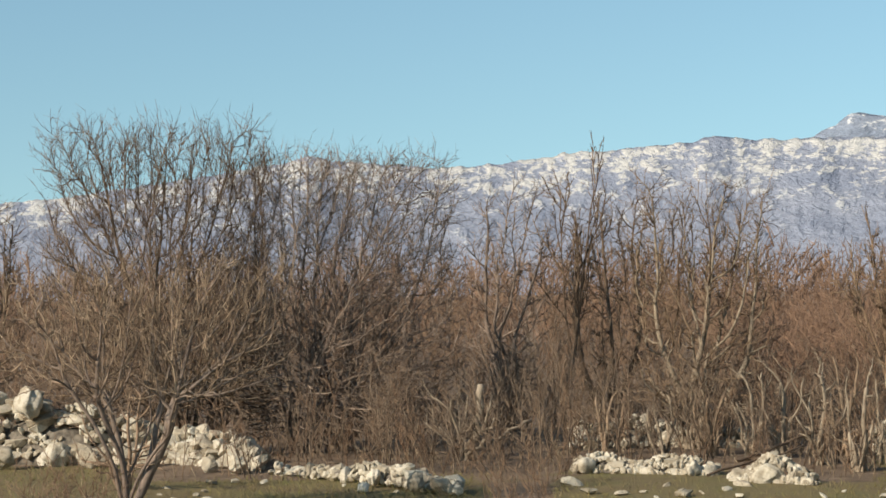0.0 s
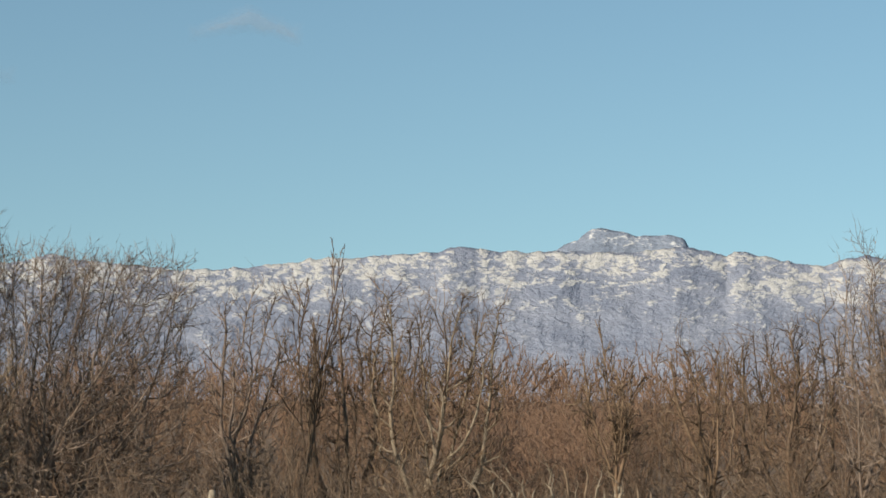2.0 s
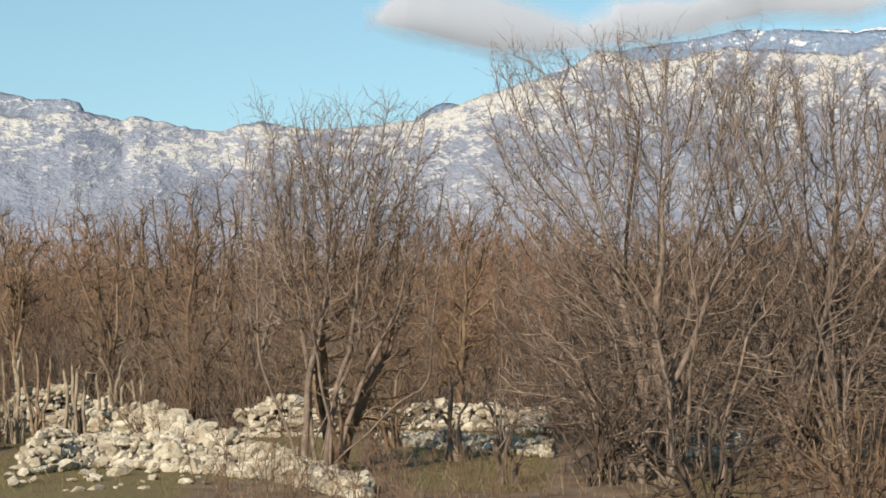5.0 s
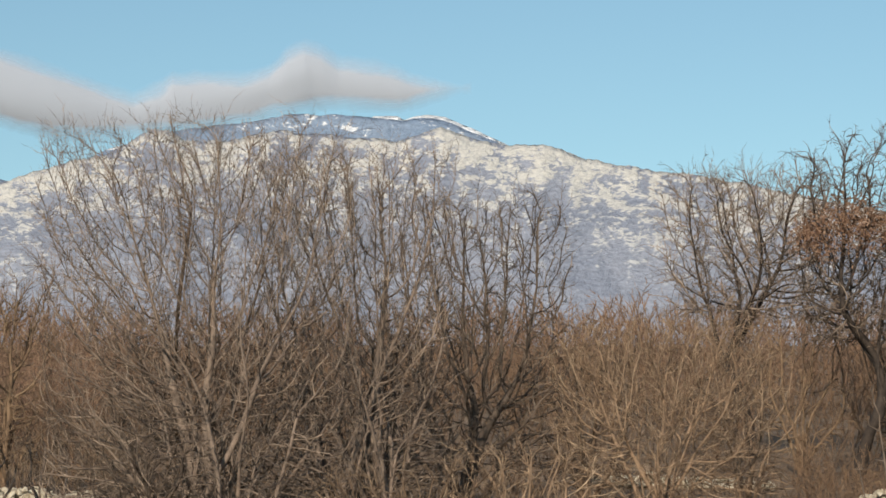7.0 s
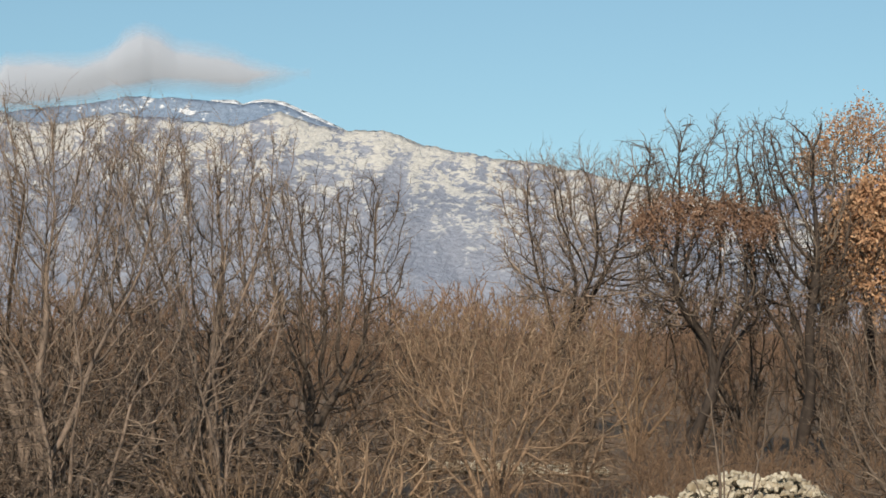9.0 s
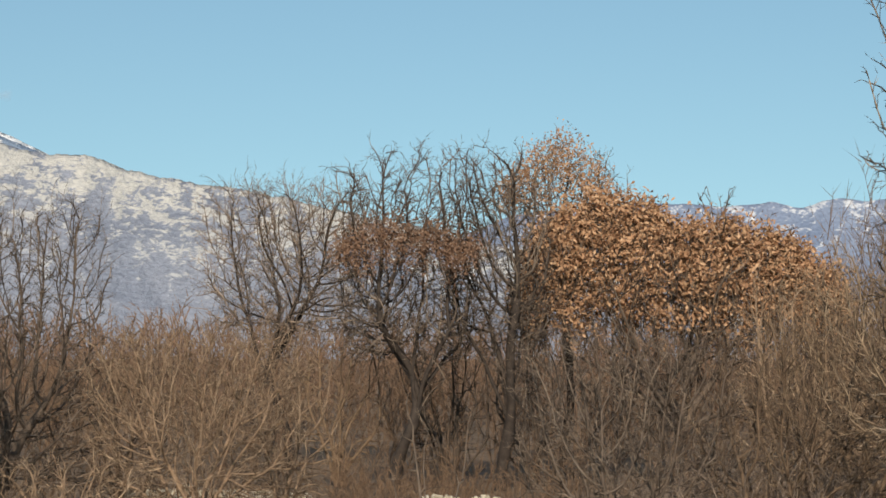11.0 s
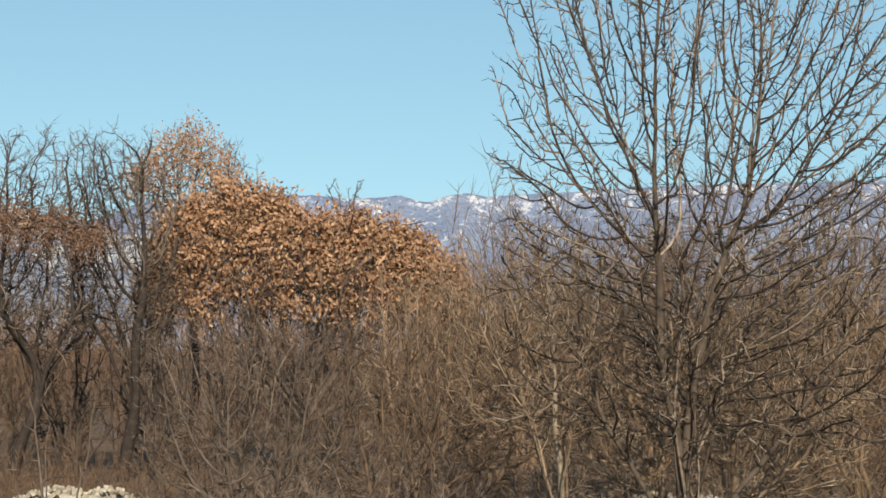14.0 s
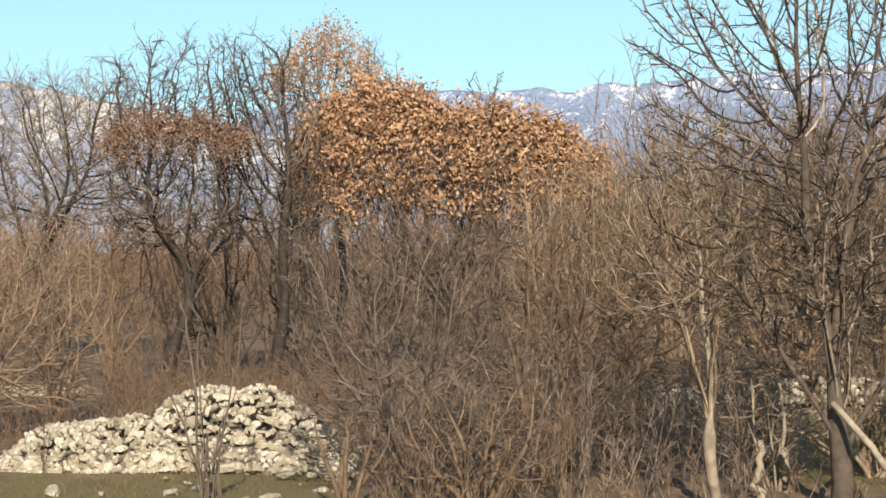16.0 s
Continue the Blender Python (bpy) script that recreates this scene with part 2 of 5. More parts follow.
class Tubes:
    """Collects tapered branches, then turns them into one mesh."""

    def __init__(self):
        self.verts, self.quads, self.tris, self.count = [], [], [], 0

    def add(self, pts, rad, sides):
        k, n, _ = pts.shape
        if k == 0:
            return
        tang = np.empty_like(pts)
        tang[:, 1:-1] = pts[:, 2:] - pts[:, :-2]
        tang[:, 0], tang[:, -1] = pts[:, 1] - pts[:, 0], pts[:, -1] - pts[:, -2]
        tang = unit(tang)
        ref = np.where(np.abs(tang[:, :1, 2:]) > 0.9, np.array([1.0, 0.1, 0.0]), np.array([0.05, 0.1, 1.0]))
        u = unit(np.cross(tang, np.broadcast_to(ref, tang.shape)))
        v = np.cross(tang, u)
        a = np.arange(sides) * (2 * np.pi / sides)
        ring = (u[:, :, None] * np.cos(a)[:, None] + v[:, :, None] * np.sin(a)[:, None]) * rad[:, :, None, None] + pts[:, :, None]
        body = ring[:, : n - 1].reshape(k, -1, 3)
        all_v = np.concatenate([body, pts[:, -1:]], 1)
        per = all_v.shape[1]
        base = (np.arange(k) * per + self.count)[:, None]
        q = []
        for i in range(n - 2):
            for s in range(sides):
                s2 = (s + 1) % sides
                q.append((i * sides + s, i * sides + s2, (i + 1) * sides + s2, (i + 1) * sides + s))
        if q:
            self.quads.append((base[:, :, None] + np.array(q)[None]).reshape(-1, 4))
        t = [((n - 2) * sides + s, (n - 2) * sides + (s + 1) % sides, per - 1) for s in range(sides)]
        self.tris.append((base[:, :, None] + np.array(t)[None]).reshape(-1, 3))
        self.verts.append(all_v.reshape(-1, 3))
        self.count += k * per

    def mesh(self, name, mat):
        faces = ([np.concatenate(self.quads)] if self.quads else []) + [np.concatenate(self.tris)]
        return mesh_from(name, np.concatenate(self.verts), faces, mat)


def extend(rng, p, d, length, r0, n, wander, up, tip=0.3):
    """Grows branches from p along d: points and radii."""
    k = len(p)
    pts, rad = np.empty((k, n + 1, 3)), np.empty((k, n + 1))
    pts[:, 0], rad[:, 0] = p, r0
    d = unit(d)
    step = np.broadcast_to(np.asarray(length, dtype=float), (k,))[:, None] / n
    for i in range(n):
        d = unit(d + rng.normal(0, wander, (k, 3)) + np.array([0, 0, up]))
        pts[:, i + 1] = pts[:, i] + d * step
        rad[:, i + 1] = r0 * (1 - (1 - tip) * (i + 1) / n)
    return pts, rad


def sprout(rng, pts, rad, each, lo, hi, angle, spread=0.25):
    """Where side branches leave their parents: place, way, the parent's radius and how far along."""
    k, n, _ = pts.shape
    par = np.repeat(np.arange(k), each)
    u = (np.tile(np.arange(each), k) + rng.random(k * each)) / each * (hi - lo) + lo
    x = u * (n - 1)
    i = np.minimum(x.astype(int), n - 2)
    f = (x - i)[:, None]
    p = pts[par, i] * (1 - f) + pts[par, i + 1] * f
    t = unit(pts[par, i + 1] - pts[par, i])
    side = rng.normal(0, 1, t.shape)
    side = unit(side - (side * t).sum(1, keepdims=True) * t)
    a = (angle + rng.normal(0, spread, len(u)))[:, None]
    r = rad[par, i] * (1 - f[:, 0]) + rad[par, i + 1] * f[:, 0]
    return p, t * np.cos(a) + side * np.sin(a), r, u, par


def fan(rng, n, lean, jitter=0.12):
    """Ways of n stems that rise from one stool, leaning outwards by up to lean radians."""
    a = rng.random(n) * 2 * np.pi
    s = np.sqrt(rng.random(n)) * lean
    d = np.stack([np.sin(s) * np.cos(a), np.sin(s) * np.sin(a), np.cos(s)], 1)
    return unit(d + rng.normal(0, jitter, d.shape) * 0.3)


def flat_leaves(rng, places, size, name, mat, droop=0.4):
    """Small folded leaves, four corners each, at the given places."""
    k = len(places)
    ax = unit(rng.normal(0, 1, (k, 3)) - np.array([0, 0, droop]))
    sd = unit(np.cross(ax, rng.normal(0, 1, (k, 3))))
    nn = np.cross(ax, sd)
    s = (size * rng.uniform(0.6, 1.3, k))[:, None]
    a, b = places, places + ax * s
    c = places + ax * s * 0.5 + sd * s * 0.22 + nn * s * 0.1
    e = places + ax * s * 0.5 - sd * s * 0.22 + nn * s * 0.1
    v = np.stack([a, c, b, e], 1).reshape(-1, 3)
    i = (np.arange(k) * 4)[:, None]
    return mesh_from(name, v, [np.concatenate([i + np.array([[0, 1, 2]]), i + np.array([[0, 2, 3]])])], mat)


def root(name, az, d, label, category, group="", kind=""):
    ob = new(name)
    ob.empty_display_size = 0.2
    ob.matrix_world = pose(*pol(az, d), 0, 0, -az)
    return tagged(ob, label, category, group, kind)


# ---- ground and mountains ----
def open_turf(az, d):
    """False on the grassy clearings, which stay free of brush."""
    grass = (az > -9) & (az < 1.2) & (d < 24.5) | (az > 3) & (az < 17.5) & (d < 23.2) | (az > 17.5) & (az < 22.4) & (d > 20.6) & (d < 25.5)
    grass |= (az > 12.2) & (az < 15.6) & (d < 27.4) | (az > 3.4) & (az < 8) & (d < 25.2)
    grass |= (az > -14) & (az <= -9) & (d > 22.6) & (d < 27.8)
    grass |= (az > 44) & (az < 55.2) & (d < 19.8) | (az > 67.6) & (d < 25.5) & (d > 17.2)
    grass |= (az > 23.9) & (az < 27.8) & (d > 19.4) & (d < 27.2) | (az > 31.2) & (az < 34) & (d > 18.2) & (d < 22.8)
    return ~grass


def build_ground():
    """One sheet out to the horizon, slightly uneven near the stand."""
    radii = np.concatenate([np.linspace(0, 13, 14), np.linspace(13.5, 32, 38), np.linspace(33, 60, 28), np.geomspace(64, 4800, 24)])
    ang = np.linspace(0, 2 * np.pi, 271)[:-1]
    r, a = np.meshgrid(radii, ang, indexing="ij")
    x, y = r * np.sin(a), r * np.cos(a)
    z = 0.035 * np.sin(x * 0.9 + 1.3 * np.sin(y * 0.5)) * np.cos(y * 0.8 + 0.7) - 0.03
    z = np.where(r > 60, -0.05, z)
    v = np.stack([x, y, z], -1).reshape(-1, 3)
    n, m = r.shape
    i, j = np.meshgrid(np.arange(n - 1), np.arange(m), indexing="ij")
    j2 = (j + 1) % m
    q = np.stack([i * m + j, (i + 1) * m + j, (i + 1) * m + j2, i * m + j2], -1).reshape(-1, 4)
    me = mesh_from("ground", v, [q[:, ::-1]], TURF)
    deg = (np.degrees(a) + 180) % 360 - 180
    near = (r > 12) & (r < 30) & (np.abs(deg - 30) < 50)
    soft = np.zeros(r.shape)
    for da, dd in ((0, 0), (0.8, 0.3), (-0.8, 0.3), (0.8, -0.3), (-0.8, -0.3)):
        soft += 0.2 * (near & ~open_turf(deg + da, r + dd))
    me.attributes.new("clearing", "FLOAT", "POINT").data.foreach_set("value", soft.astype(np.float32).ravel())
    ob = new("ground", me)
    tagged(ob, "flat winter ground of yellow-green turf and brown litter", "ground", kind="structure")


def lattice(rng, shape, cells):
    """Smooth noise on a grid by cosine interpolation of random corners."""
    n, m = shape
    cn, cm = cells
    g = rng.uniform(-1, 1, (cn + 2, cm + 2))
    y, x = np.linspace(0, cn, n), np.linspace(0, cm, m)
    yi, xi = np.minimum(y.astype(int), cn), np.minimum(x.astype(int), cm)
    fy, fx = (1 - np.cos((y - yi) * np.pi)) / 2, (1 - np.cos((x - xi) * np.pi)) / 2
    top = g[np.ix_(yi, xi)] * (1 - fx) + g[np.ix_(yi, xi + 1)] * fx
    bot = g[np.ix_(yi + 1, xi)] * (1 - fx) + g[np.ix_(yi + 1, xi + 1)] * fx
    return top * (1 - fy)[:, None] + bot * fy[:, None]


def build_mountain(name, seed, crest, near, far, mat, label, rough=1.0, rows=52, step=0.06):
    """A range whose crest follows (bearing, height angle) knots, with ribs and gullies on its face and a back slope."""
    rng = np.random.default_rng(seed)
    kx, ky = np.array([c[0] for c in crest]), np.array([c[1] for c in crest])
    az = np.arange(kx[0], kx[-1], step)
    el = np.interp(az, kx, ky)
    s = np.linspace(0, 1.2, rows)[:, None]
    r = near + (far - near) * s
    up = np.where(s <= 1, np.clip(s, 0, 1) ** 0.85, 1 - (s - 1) * 2.2)
    m = len(az)
    relief, knoll, amp = np.zeros((rows, m)), np.zeros((rows, m)), 1.0
    for o in range(5):
        c = 2 ** o
        layer = lattice(rng, (rows, m), (3 * c, max(2, int(m * step / 3.2 * c))))
        relief += amp * (1 - 2.2 * np.abs(layer)) * (0.45 if o == 0 else 1.0)
        if o > 1:
            knoll -= amp * np.abs(layer)
        amp *= 0.55
    face = np.sin(np.clip(s, 0, 1) * np.pi) ** 0.7 * 0.12 + 0.02
    jag = np.zeros(m)
    for c, amp in ((0.55, 0.05), (0.27, 0.045), (0.13, 0.03)):
        jag += amp * np.abs(lattice(rng, (1, m), (1, max(2, int(m * step / c)))))[0] ** 1.4
    crags = rough * (jag - 0.035)[None] * np.clip(up, 0, 1) ** 14
    ang = np.maximum(el[None] * up + crags + relief * face * rough * (el[None] / 4.5), -0.3 + 0.0 * s)
    z = EYE.z + r * np.tan(np.radians(ang))
    z[0] = -6
    a = np.radians(az)[None]
    v = np.stack([r * np.sin(a), r * np.cos(a), z], -1).reshape(-1, 3)
    i, j = np.meshgrid(np.arange(rows - 1), np.arange(m - 1), indexing="ij")
    q = np.stack([i * m + j, i * m + j + 1, (i + 1) * m + j + 1, (i + 1) * m + j], -1).reshape(-1, 4)
    me = mesh_from(name, v, [q], mat)
    # along the slope, up the slope (metres) and the share of the crest's height, for the rock's grain
    grain = np.stack([np.broadcast_to(a * near, ang.shape), np.radians(ang) * near, np.clip(ang / el[None], 0, 1)], -1)
    me.attributes.new("face", "FLOAT_VECTOR", "POINT").data.foreach_set("vector", grain.astype(np.float32).ravel())
    # knolls and hollows: bare rock stands on the first, scrub in the second
    knoll = np.clip((knoll - knoll.mean()) / knoll.std(), -2, 2)
    me.attributes.new("knoll", "FLOAT", "POINT").data.foreach_set("value", knoll.astype(np.float32).ravel())
    ob = new(name, me)
    tagged(ob, label, "mountain", kind="structure")


build_ground()
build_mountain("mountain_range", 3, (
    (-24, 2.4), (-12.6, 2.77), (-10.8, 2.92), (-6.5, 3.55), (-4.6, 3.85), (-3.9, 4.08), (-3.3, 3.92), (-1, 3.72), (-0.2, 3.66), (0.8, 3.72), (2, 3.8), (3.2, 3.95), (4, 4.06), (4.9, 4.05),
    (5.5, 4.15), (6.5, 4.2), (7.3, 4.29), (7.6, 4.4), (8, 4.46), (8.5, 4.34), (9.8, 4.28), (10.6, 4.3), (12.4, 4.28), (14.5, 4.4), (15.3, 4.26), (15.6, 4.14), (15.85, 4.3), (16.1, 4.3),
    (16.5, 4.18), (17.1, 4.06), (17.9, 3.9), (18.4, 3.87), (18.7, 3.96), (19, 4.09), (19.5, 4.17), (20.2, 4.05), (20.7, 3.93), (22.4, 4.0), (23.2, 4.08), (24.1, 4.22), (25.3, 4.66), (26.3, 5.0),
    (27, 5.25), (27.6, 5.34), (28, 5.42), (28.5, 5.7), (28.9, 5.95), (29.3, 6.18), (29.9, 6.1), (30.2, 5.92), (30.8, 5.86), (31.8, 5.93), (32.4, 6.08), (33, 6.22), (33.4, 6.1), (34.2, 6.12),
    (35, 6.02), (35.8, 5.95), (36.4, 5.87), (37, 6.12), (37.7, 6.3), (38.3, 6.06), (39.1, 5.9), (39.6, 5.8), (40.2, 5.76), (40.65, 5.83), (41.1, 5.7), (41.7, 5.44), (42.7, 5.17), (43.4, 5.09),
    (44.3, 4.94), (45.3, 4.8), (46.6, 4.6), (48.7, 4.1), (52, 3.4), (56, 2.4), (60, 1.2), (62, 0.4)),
    2600, 3050, KARST, "pale limestone mountain range with scrub greyed by painted haze, snow-white crest", rows=42)
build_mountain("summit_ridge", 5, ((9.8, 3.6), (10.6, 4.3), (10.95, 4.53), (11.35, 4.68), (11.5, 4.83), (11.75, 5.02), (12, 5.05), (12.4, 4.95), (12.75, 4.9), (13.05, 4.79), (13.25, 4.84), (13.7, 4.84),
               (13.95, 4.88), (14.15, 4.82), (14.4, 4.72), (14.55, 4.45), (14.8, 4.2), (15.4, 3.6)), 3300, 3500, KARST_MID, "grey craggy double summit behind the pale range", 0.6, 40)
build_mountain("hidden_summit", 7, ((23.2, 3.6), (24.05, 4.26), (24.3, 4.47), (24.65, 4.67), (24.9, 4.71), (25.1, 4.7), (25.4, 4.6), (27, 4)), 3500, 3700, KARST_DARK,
               "small summit behind the pale slope, dark blue from painted haze", 0.3, 30)
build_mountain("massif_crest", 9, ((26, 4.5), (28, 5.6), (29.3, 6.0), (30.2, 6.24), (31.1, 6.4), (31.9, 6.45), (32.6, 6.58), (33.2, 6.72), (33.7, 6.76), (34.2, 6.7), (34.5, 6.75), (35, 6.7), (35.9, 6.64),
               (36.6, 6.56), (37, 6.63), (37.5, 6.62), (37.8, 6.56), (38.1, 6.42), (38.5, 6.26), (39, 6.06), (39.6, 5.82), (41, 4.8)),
               3450, 3700, KARST_DARK, "upper crest of the massif under cloud, dark blue from painted haze", 0.5, 40)
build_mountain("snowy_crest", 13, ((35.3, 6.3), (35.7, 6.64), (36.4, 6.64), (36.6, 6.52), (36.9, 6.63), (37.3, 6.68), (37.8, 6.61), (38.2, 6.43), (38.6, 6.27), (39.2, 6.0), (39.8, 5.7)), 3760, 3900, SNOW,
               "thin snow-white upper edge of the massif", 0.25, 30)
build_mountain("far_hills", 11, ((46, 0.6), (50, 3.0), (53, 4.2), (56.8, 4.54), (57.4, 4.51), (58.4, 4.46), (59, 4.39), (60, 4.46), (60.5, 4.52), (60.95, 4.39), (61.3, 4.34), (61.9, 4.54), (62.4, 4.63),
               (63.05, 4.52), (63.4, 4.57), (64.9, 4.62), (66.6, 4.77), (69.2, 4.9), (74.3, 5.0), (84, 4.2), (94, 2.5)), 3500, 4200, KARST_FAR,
               "distant hills painted blue-grey with haze, with white rock flecks", 0.55, 46, 0.08)


def cloud_material(name, size, low, high, cover):
    """Soft vapour: thin at its rim, broken up by billows."""
    m, n, l, b = material(name, 1.0)
    b.inputs["Specular IOR Level"].default_value = 0.0
    b.inputs["Base Color"].default_value = (0.33, 0.352, 0.395, 1)
    vec = coords(n, l, (1 / size, 1 / size, 1.5 / size), False)
    puff = noise_tex(n, l, vec, 1.0, 5.0, 0.55, 0.4)
    rim = n.new("ShaderNodeAttribute")
    rim.attribute_name = "rim"
    f = maths(n, l, "ADD", rim.outputs["Fac"], maths(n, l, "MULTIPLY", maths(n, l, "SUBTRACT", puff, 0.5), 1.1))
    l.new(ramp(n, l, f, ((low, (0, 0, 0)), ((low + high) / 2, (cover * 0.55,) * 3), (high, (cover,) * 3))), b.inputs["Alpha"])
    return m


def build_cloud(name, seed, under, over, d, soft, mat, label):
    """A bellied bank of vapour between its under side and its upper side (bearing, height angle); soft: the width of its thin rim in degrees."""
    rng = np.random.default_rng(seed)
    az0, az1 = under[0][0], under[-1][0]
    n, m = 26, int((az1 - az0) * 16)
    a = np.linspace(az0 - soft, az1 + soft, m)
    lo = np.interp(a, *zip(*under)) - soft * 0.6
    hi = np.interp(a, *zip(*over)) + soft * 0.6
    t = np.linspace(0, 1, n)[:, None]
    e = lo + (hi - lo) * t
    rim = np.minimum(np.minimum(e - lo, hi - e), np.minimum(a - a[0], a[-1] - a)[None]) / soft
    belly = np.sin(t * np.pi) ** 0.6 * (hi - lo) * (0.9 + 0.06 * lattice(rng, (n, m), (3, max(3, m // 30))))
    dd = d - belly * radians(1) * d * 0.28
    x = np.radians(a - (az0 + az1) / 2)[None]
    mid = (az0 + az1) / 2
    v = np.stack([dd * np.sin(x), dd * np.cos(x) - d, dd * np.tan(np.radians(e))], -1).reshape(-1, 3)
    i, j = np.meshgrid(np.arange(n - 1), np.arange(m - 1), indexing="ij")
    q = np.stack([i * m + j, i * m + j + 1, (i + 1) * m + j + 1, (i + 1) * m + j], -1).reshape(-1, 4)
    me = mesh_from(name, v, [q], mat)
    me.attributes.new("rim", "FLOAT", "POINT").data.foreach_set("value", rim.astype(np.float32).ravel())
    ob = new(name, me)
    ob.matrix_world = pose(*pol(mid, d, EYE.z), 0, 0, -mid)
    ob.visible_shadow = False
    tagged(ob, label, "cloud", kind="structure")


BANK = cloud_material("cloud_bank", 110.0, 0.2, 1.35, 0.96)
WISP = cloud_material("cloud_wisp", 30.0, 0.35, 1.9, 0.26)
build_cloud("cloud", 31, ((22.9, 6.85), (23.6, 6.62), (24.6, 6.42), (25.6, 6.2), (27.1, 6.02), (28.7, 6.04), (29.6, 6.17), (31.1, 6.35), (32, 6.45), (32.6, 6.6), (33.4, 6.76), (34, 6.96), (35.2, 6.95), (36.5, 6.93), (37.4, 7.2), (38.2, 7.38)),
            ((22.9, 7.3), (23.2, 7.7), (23.8, 8.1), (24.8, 8.15), (26.5, 7.75), (28.0, 7.2), (28.8, 7.0), (29.6, 7.35), (29.9, 7.58), (31.9, 7.72), (32.7, 7.94), (33.2, 8.36), (33.7, 8.53), (34.2, 8.4), (34.7, 8.1), (35.8, 8.03),
             (36.3, 7.88), (36.8, 7.66), (37.8, 7.5), (38.2, 7.44)), 2560, 0.62, BANK, "long soft grey-white cloud resting on the massif")
build_cloud("cloud", 33, ((-8.2, 8.8), (-5.2, 8.9)), ((-8.2, 9.2), (-6.6, 9.8), (-5.2, 9.2)), 2560, 0.5, WISP, "faint wisp of white cloud")
build_cloud("cloud", 34, ((0.2, 10.3), (1.7, 10.6), (3.0, 10.25)), ((0.2, 10.6), (1.7, 11.3), (3.0, 10.7)), 2560, 0.45, WISP, "faint wisp of white cloud")


# ---- trees and shrubs ----
def top(d, el):
    return EYE.z + d * math.tan(radians(el))


def grow(rng, pts, rad, lens, levels):
    """Further orders of branches. levels: each, from, to, angle, length ratio, radius ratio, steps, wander, up, sides, least radius."""
    out = []
    for each, lo, hi, angle, ratio, thin, steps, wander, up, sides, rmin in levels:
        p, d, r, u, par = sprout(rng, pts, rad, each, lo, hi, angle)
        lens = lens[par] * ratio * (1.15 - 0.55 * u) * rng.uniform(0.6, 1.3, len(u))
        pts, rad = extend(rng, p, d, lens, np.maximum(r * thin, rmin), steps, wander, up, 0.45)
        out.append((pts, rad, sides))
    return out


def fit_crown(sets, h, left, right):
    """Scales all branch sets so that the crown has the height and the reach to either side that the plant has."""
    allp = np.concatenate([p.reshape(-1, 3) for p, _, _ in sets])
    fz = h / np.percentile(allp[:, 2], 99.93)
    fl, fr = left / max(0.05, -np.percentile(allp[:, 0], 2.6)), right / max(0.05, np.percentile(allp[:, 0], 97.4))
    fy = (fl + fr) / 2
    for p, _, _ in sets:
        p[..., 2] *= fz
        p[..., 0] = np.where(p[..., 0] < 0, p[..., 0] * fl, p[..., 0] * fr)
        p[..., 1] *= fy


def tube_mesh(name, sets, mat):
    t = Tubes()
    for p, r, s in sets:
        t.add(p, r, s)
    return t.mesh(name, mat)


def tree(name, seed, az, d, el, left, right, fork, spread, limbs, r, mat, label, lean=0.0, trunk_mat=None, up=0.07, angle=0.75, kids=(9, 8, 6), crook=0.1,
         leader=0.06, dome=None):
    """A small tree: a trunk that forks into rising limbs."""
    rng = np.random.default_rng(seed)
    h = top(d, el)
    ob = root(name, az, d, label, "tree", "leafless trees")
    tp, tr = extend(rng, np.array([[0, 0, -0.06]]), np.array([[lean, 0, 1.0]]), np.array([fork + 0.06]), np.array([r]), 7, 0.1, 0.03, 0.8)
    tp[:, :, 2] *= fork / tp[0, -1, 2]
    tr[:, 0] *= 1.45
    tr *= 1 + rng.normal(0, 0.05, tr.shape)
    tp = np.concatenate([tp, tp[:, -1:] + np.array([[[0, 0, 0.04]]])], 1)
    child("trunk", tube_mesh("trunk", [(tp, np.concatenate([tr, tr[:, -1:] * 0.8], 1), 10)], trunk_mat or mat), ob)
    a = (np.arange(limbs) + rng.random(limbs) * 0.7) * 2 * np.pi / limbs
    s = spread * rng.uniform(0.45, 1.1, limbs)
    s[0] = leader
    ways = np.stack([np.sin(s) * np.cos(a), np.sin(s) * np.sin(a) * 0.8, np.cos(s)], 1)
    lens = (h - fork) * rng.uniform(0.6, 0.92, limbs)
    lens[0] = h - fork
    start = np.zeros((limbs, 3))
    start[:, 2] = -rng.uniform(0, fork * 0.25, limbs)
    pts, rad = extend(rng, start, ways, lens, r * rng.uniform(0.40, 0.64, limbs), 10, crook, 0.05, 0.2)
    rm = 0.000195 * d
    k1, k2, k3 = kids
    sets = [(pts, rad, 7)] + grow(rng, pts, rad, lens, (
        (k1, 0.2, 0.97, angle, 0.42, 0.6, 6, crook * 1.6, up, 4, rm * 1.9),
        (k2, 0.15, 0.98, angle, 0.45, 0.62, 3, crook * 1.7, up, 3, rm * 1.4),
        (k3, 0.1, 1.0, angle, 0.42, 0.75, 2 if d < 19 else 1, 0.2, up, 3, rm * (1 if d < 19 else 1.2))))
    fit_crown(sets, h - fork, d * math.tan(radians(left)), d * math.tan(radians(right)))
    for p, _, _ in sets:
        p += tp[0, -2]
    pts, rad, _ = sets[0]
    for k in range(limbs):
        child("limb", tube_mesh("limb", [(pts[k:k + 1], rad[k:k + 1], 7)], mat), ob)
    crown = child("crown", tube_mesh("crown", sets[1:], mat), ob, "fine leafless twigs")
    if dome:
        dome_leaves(rng, crown, az, d, dome, mat)
    return ob


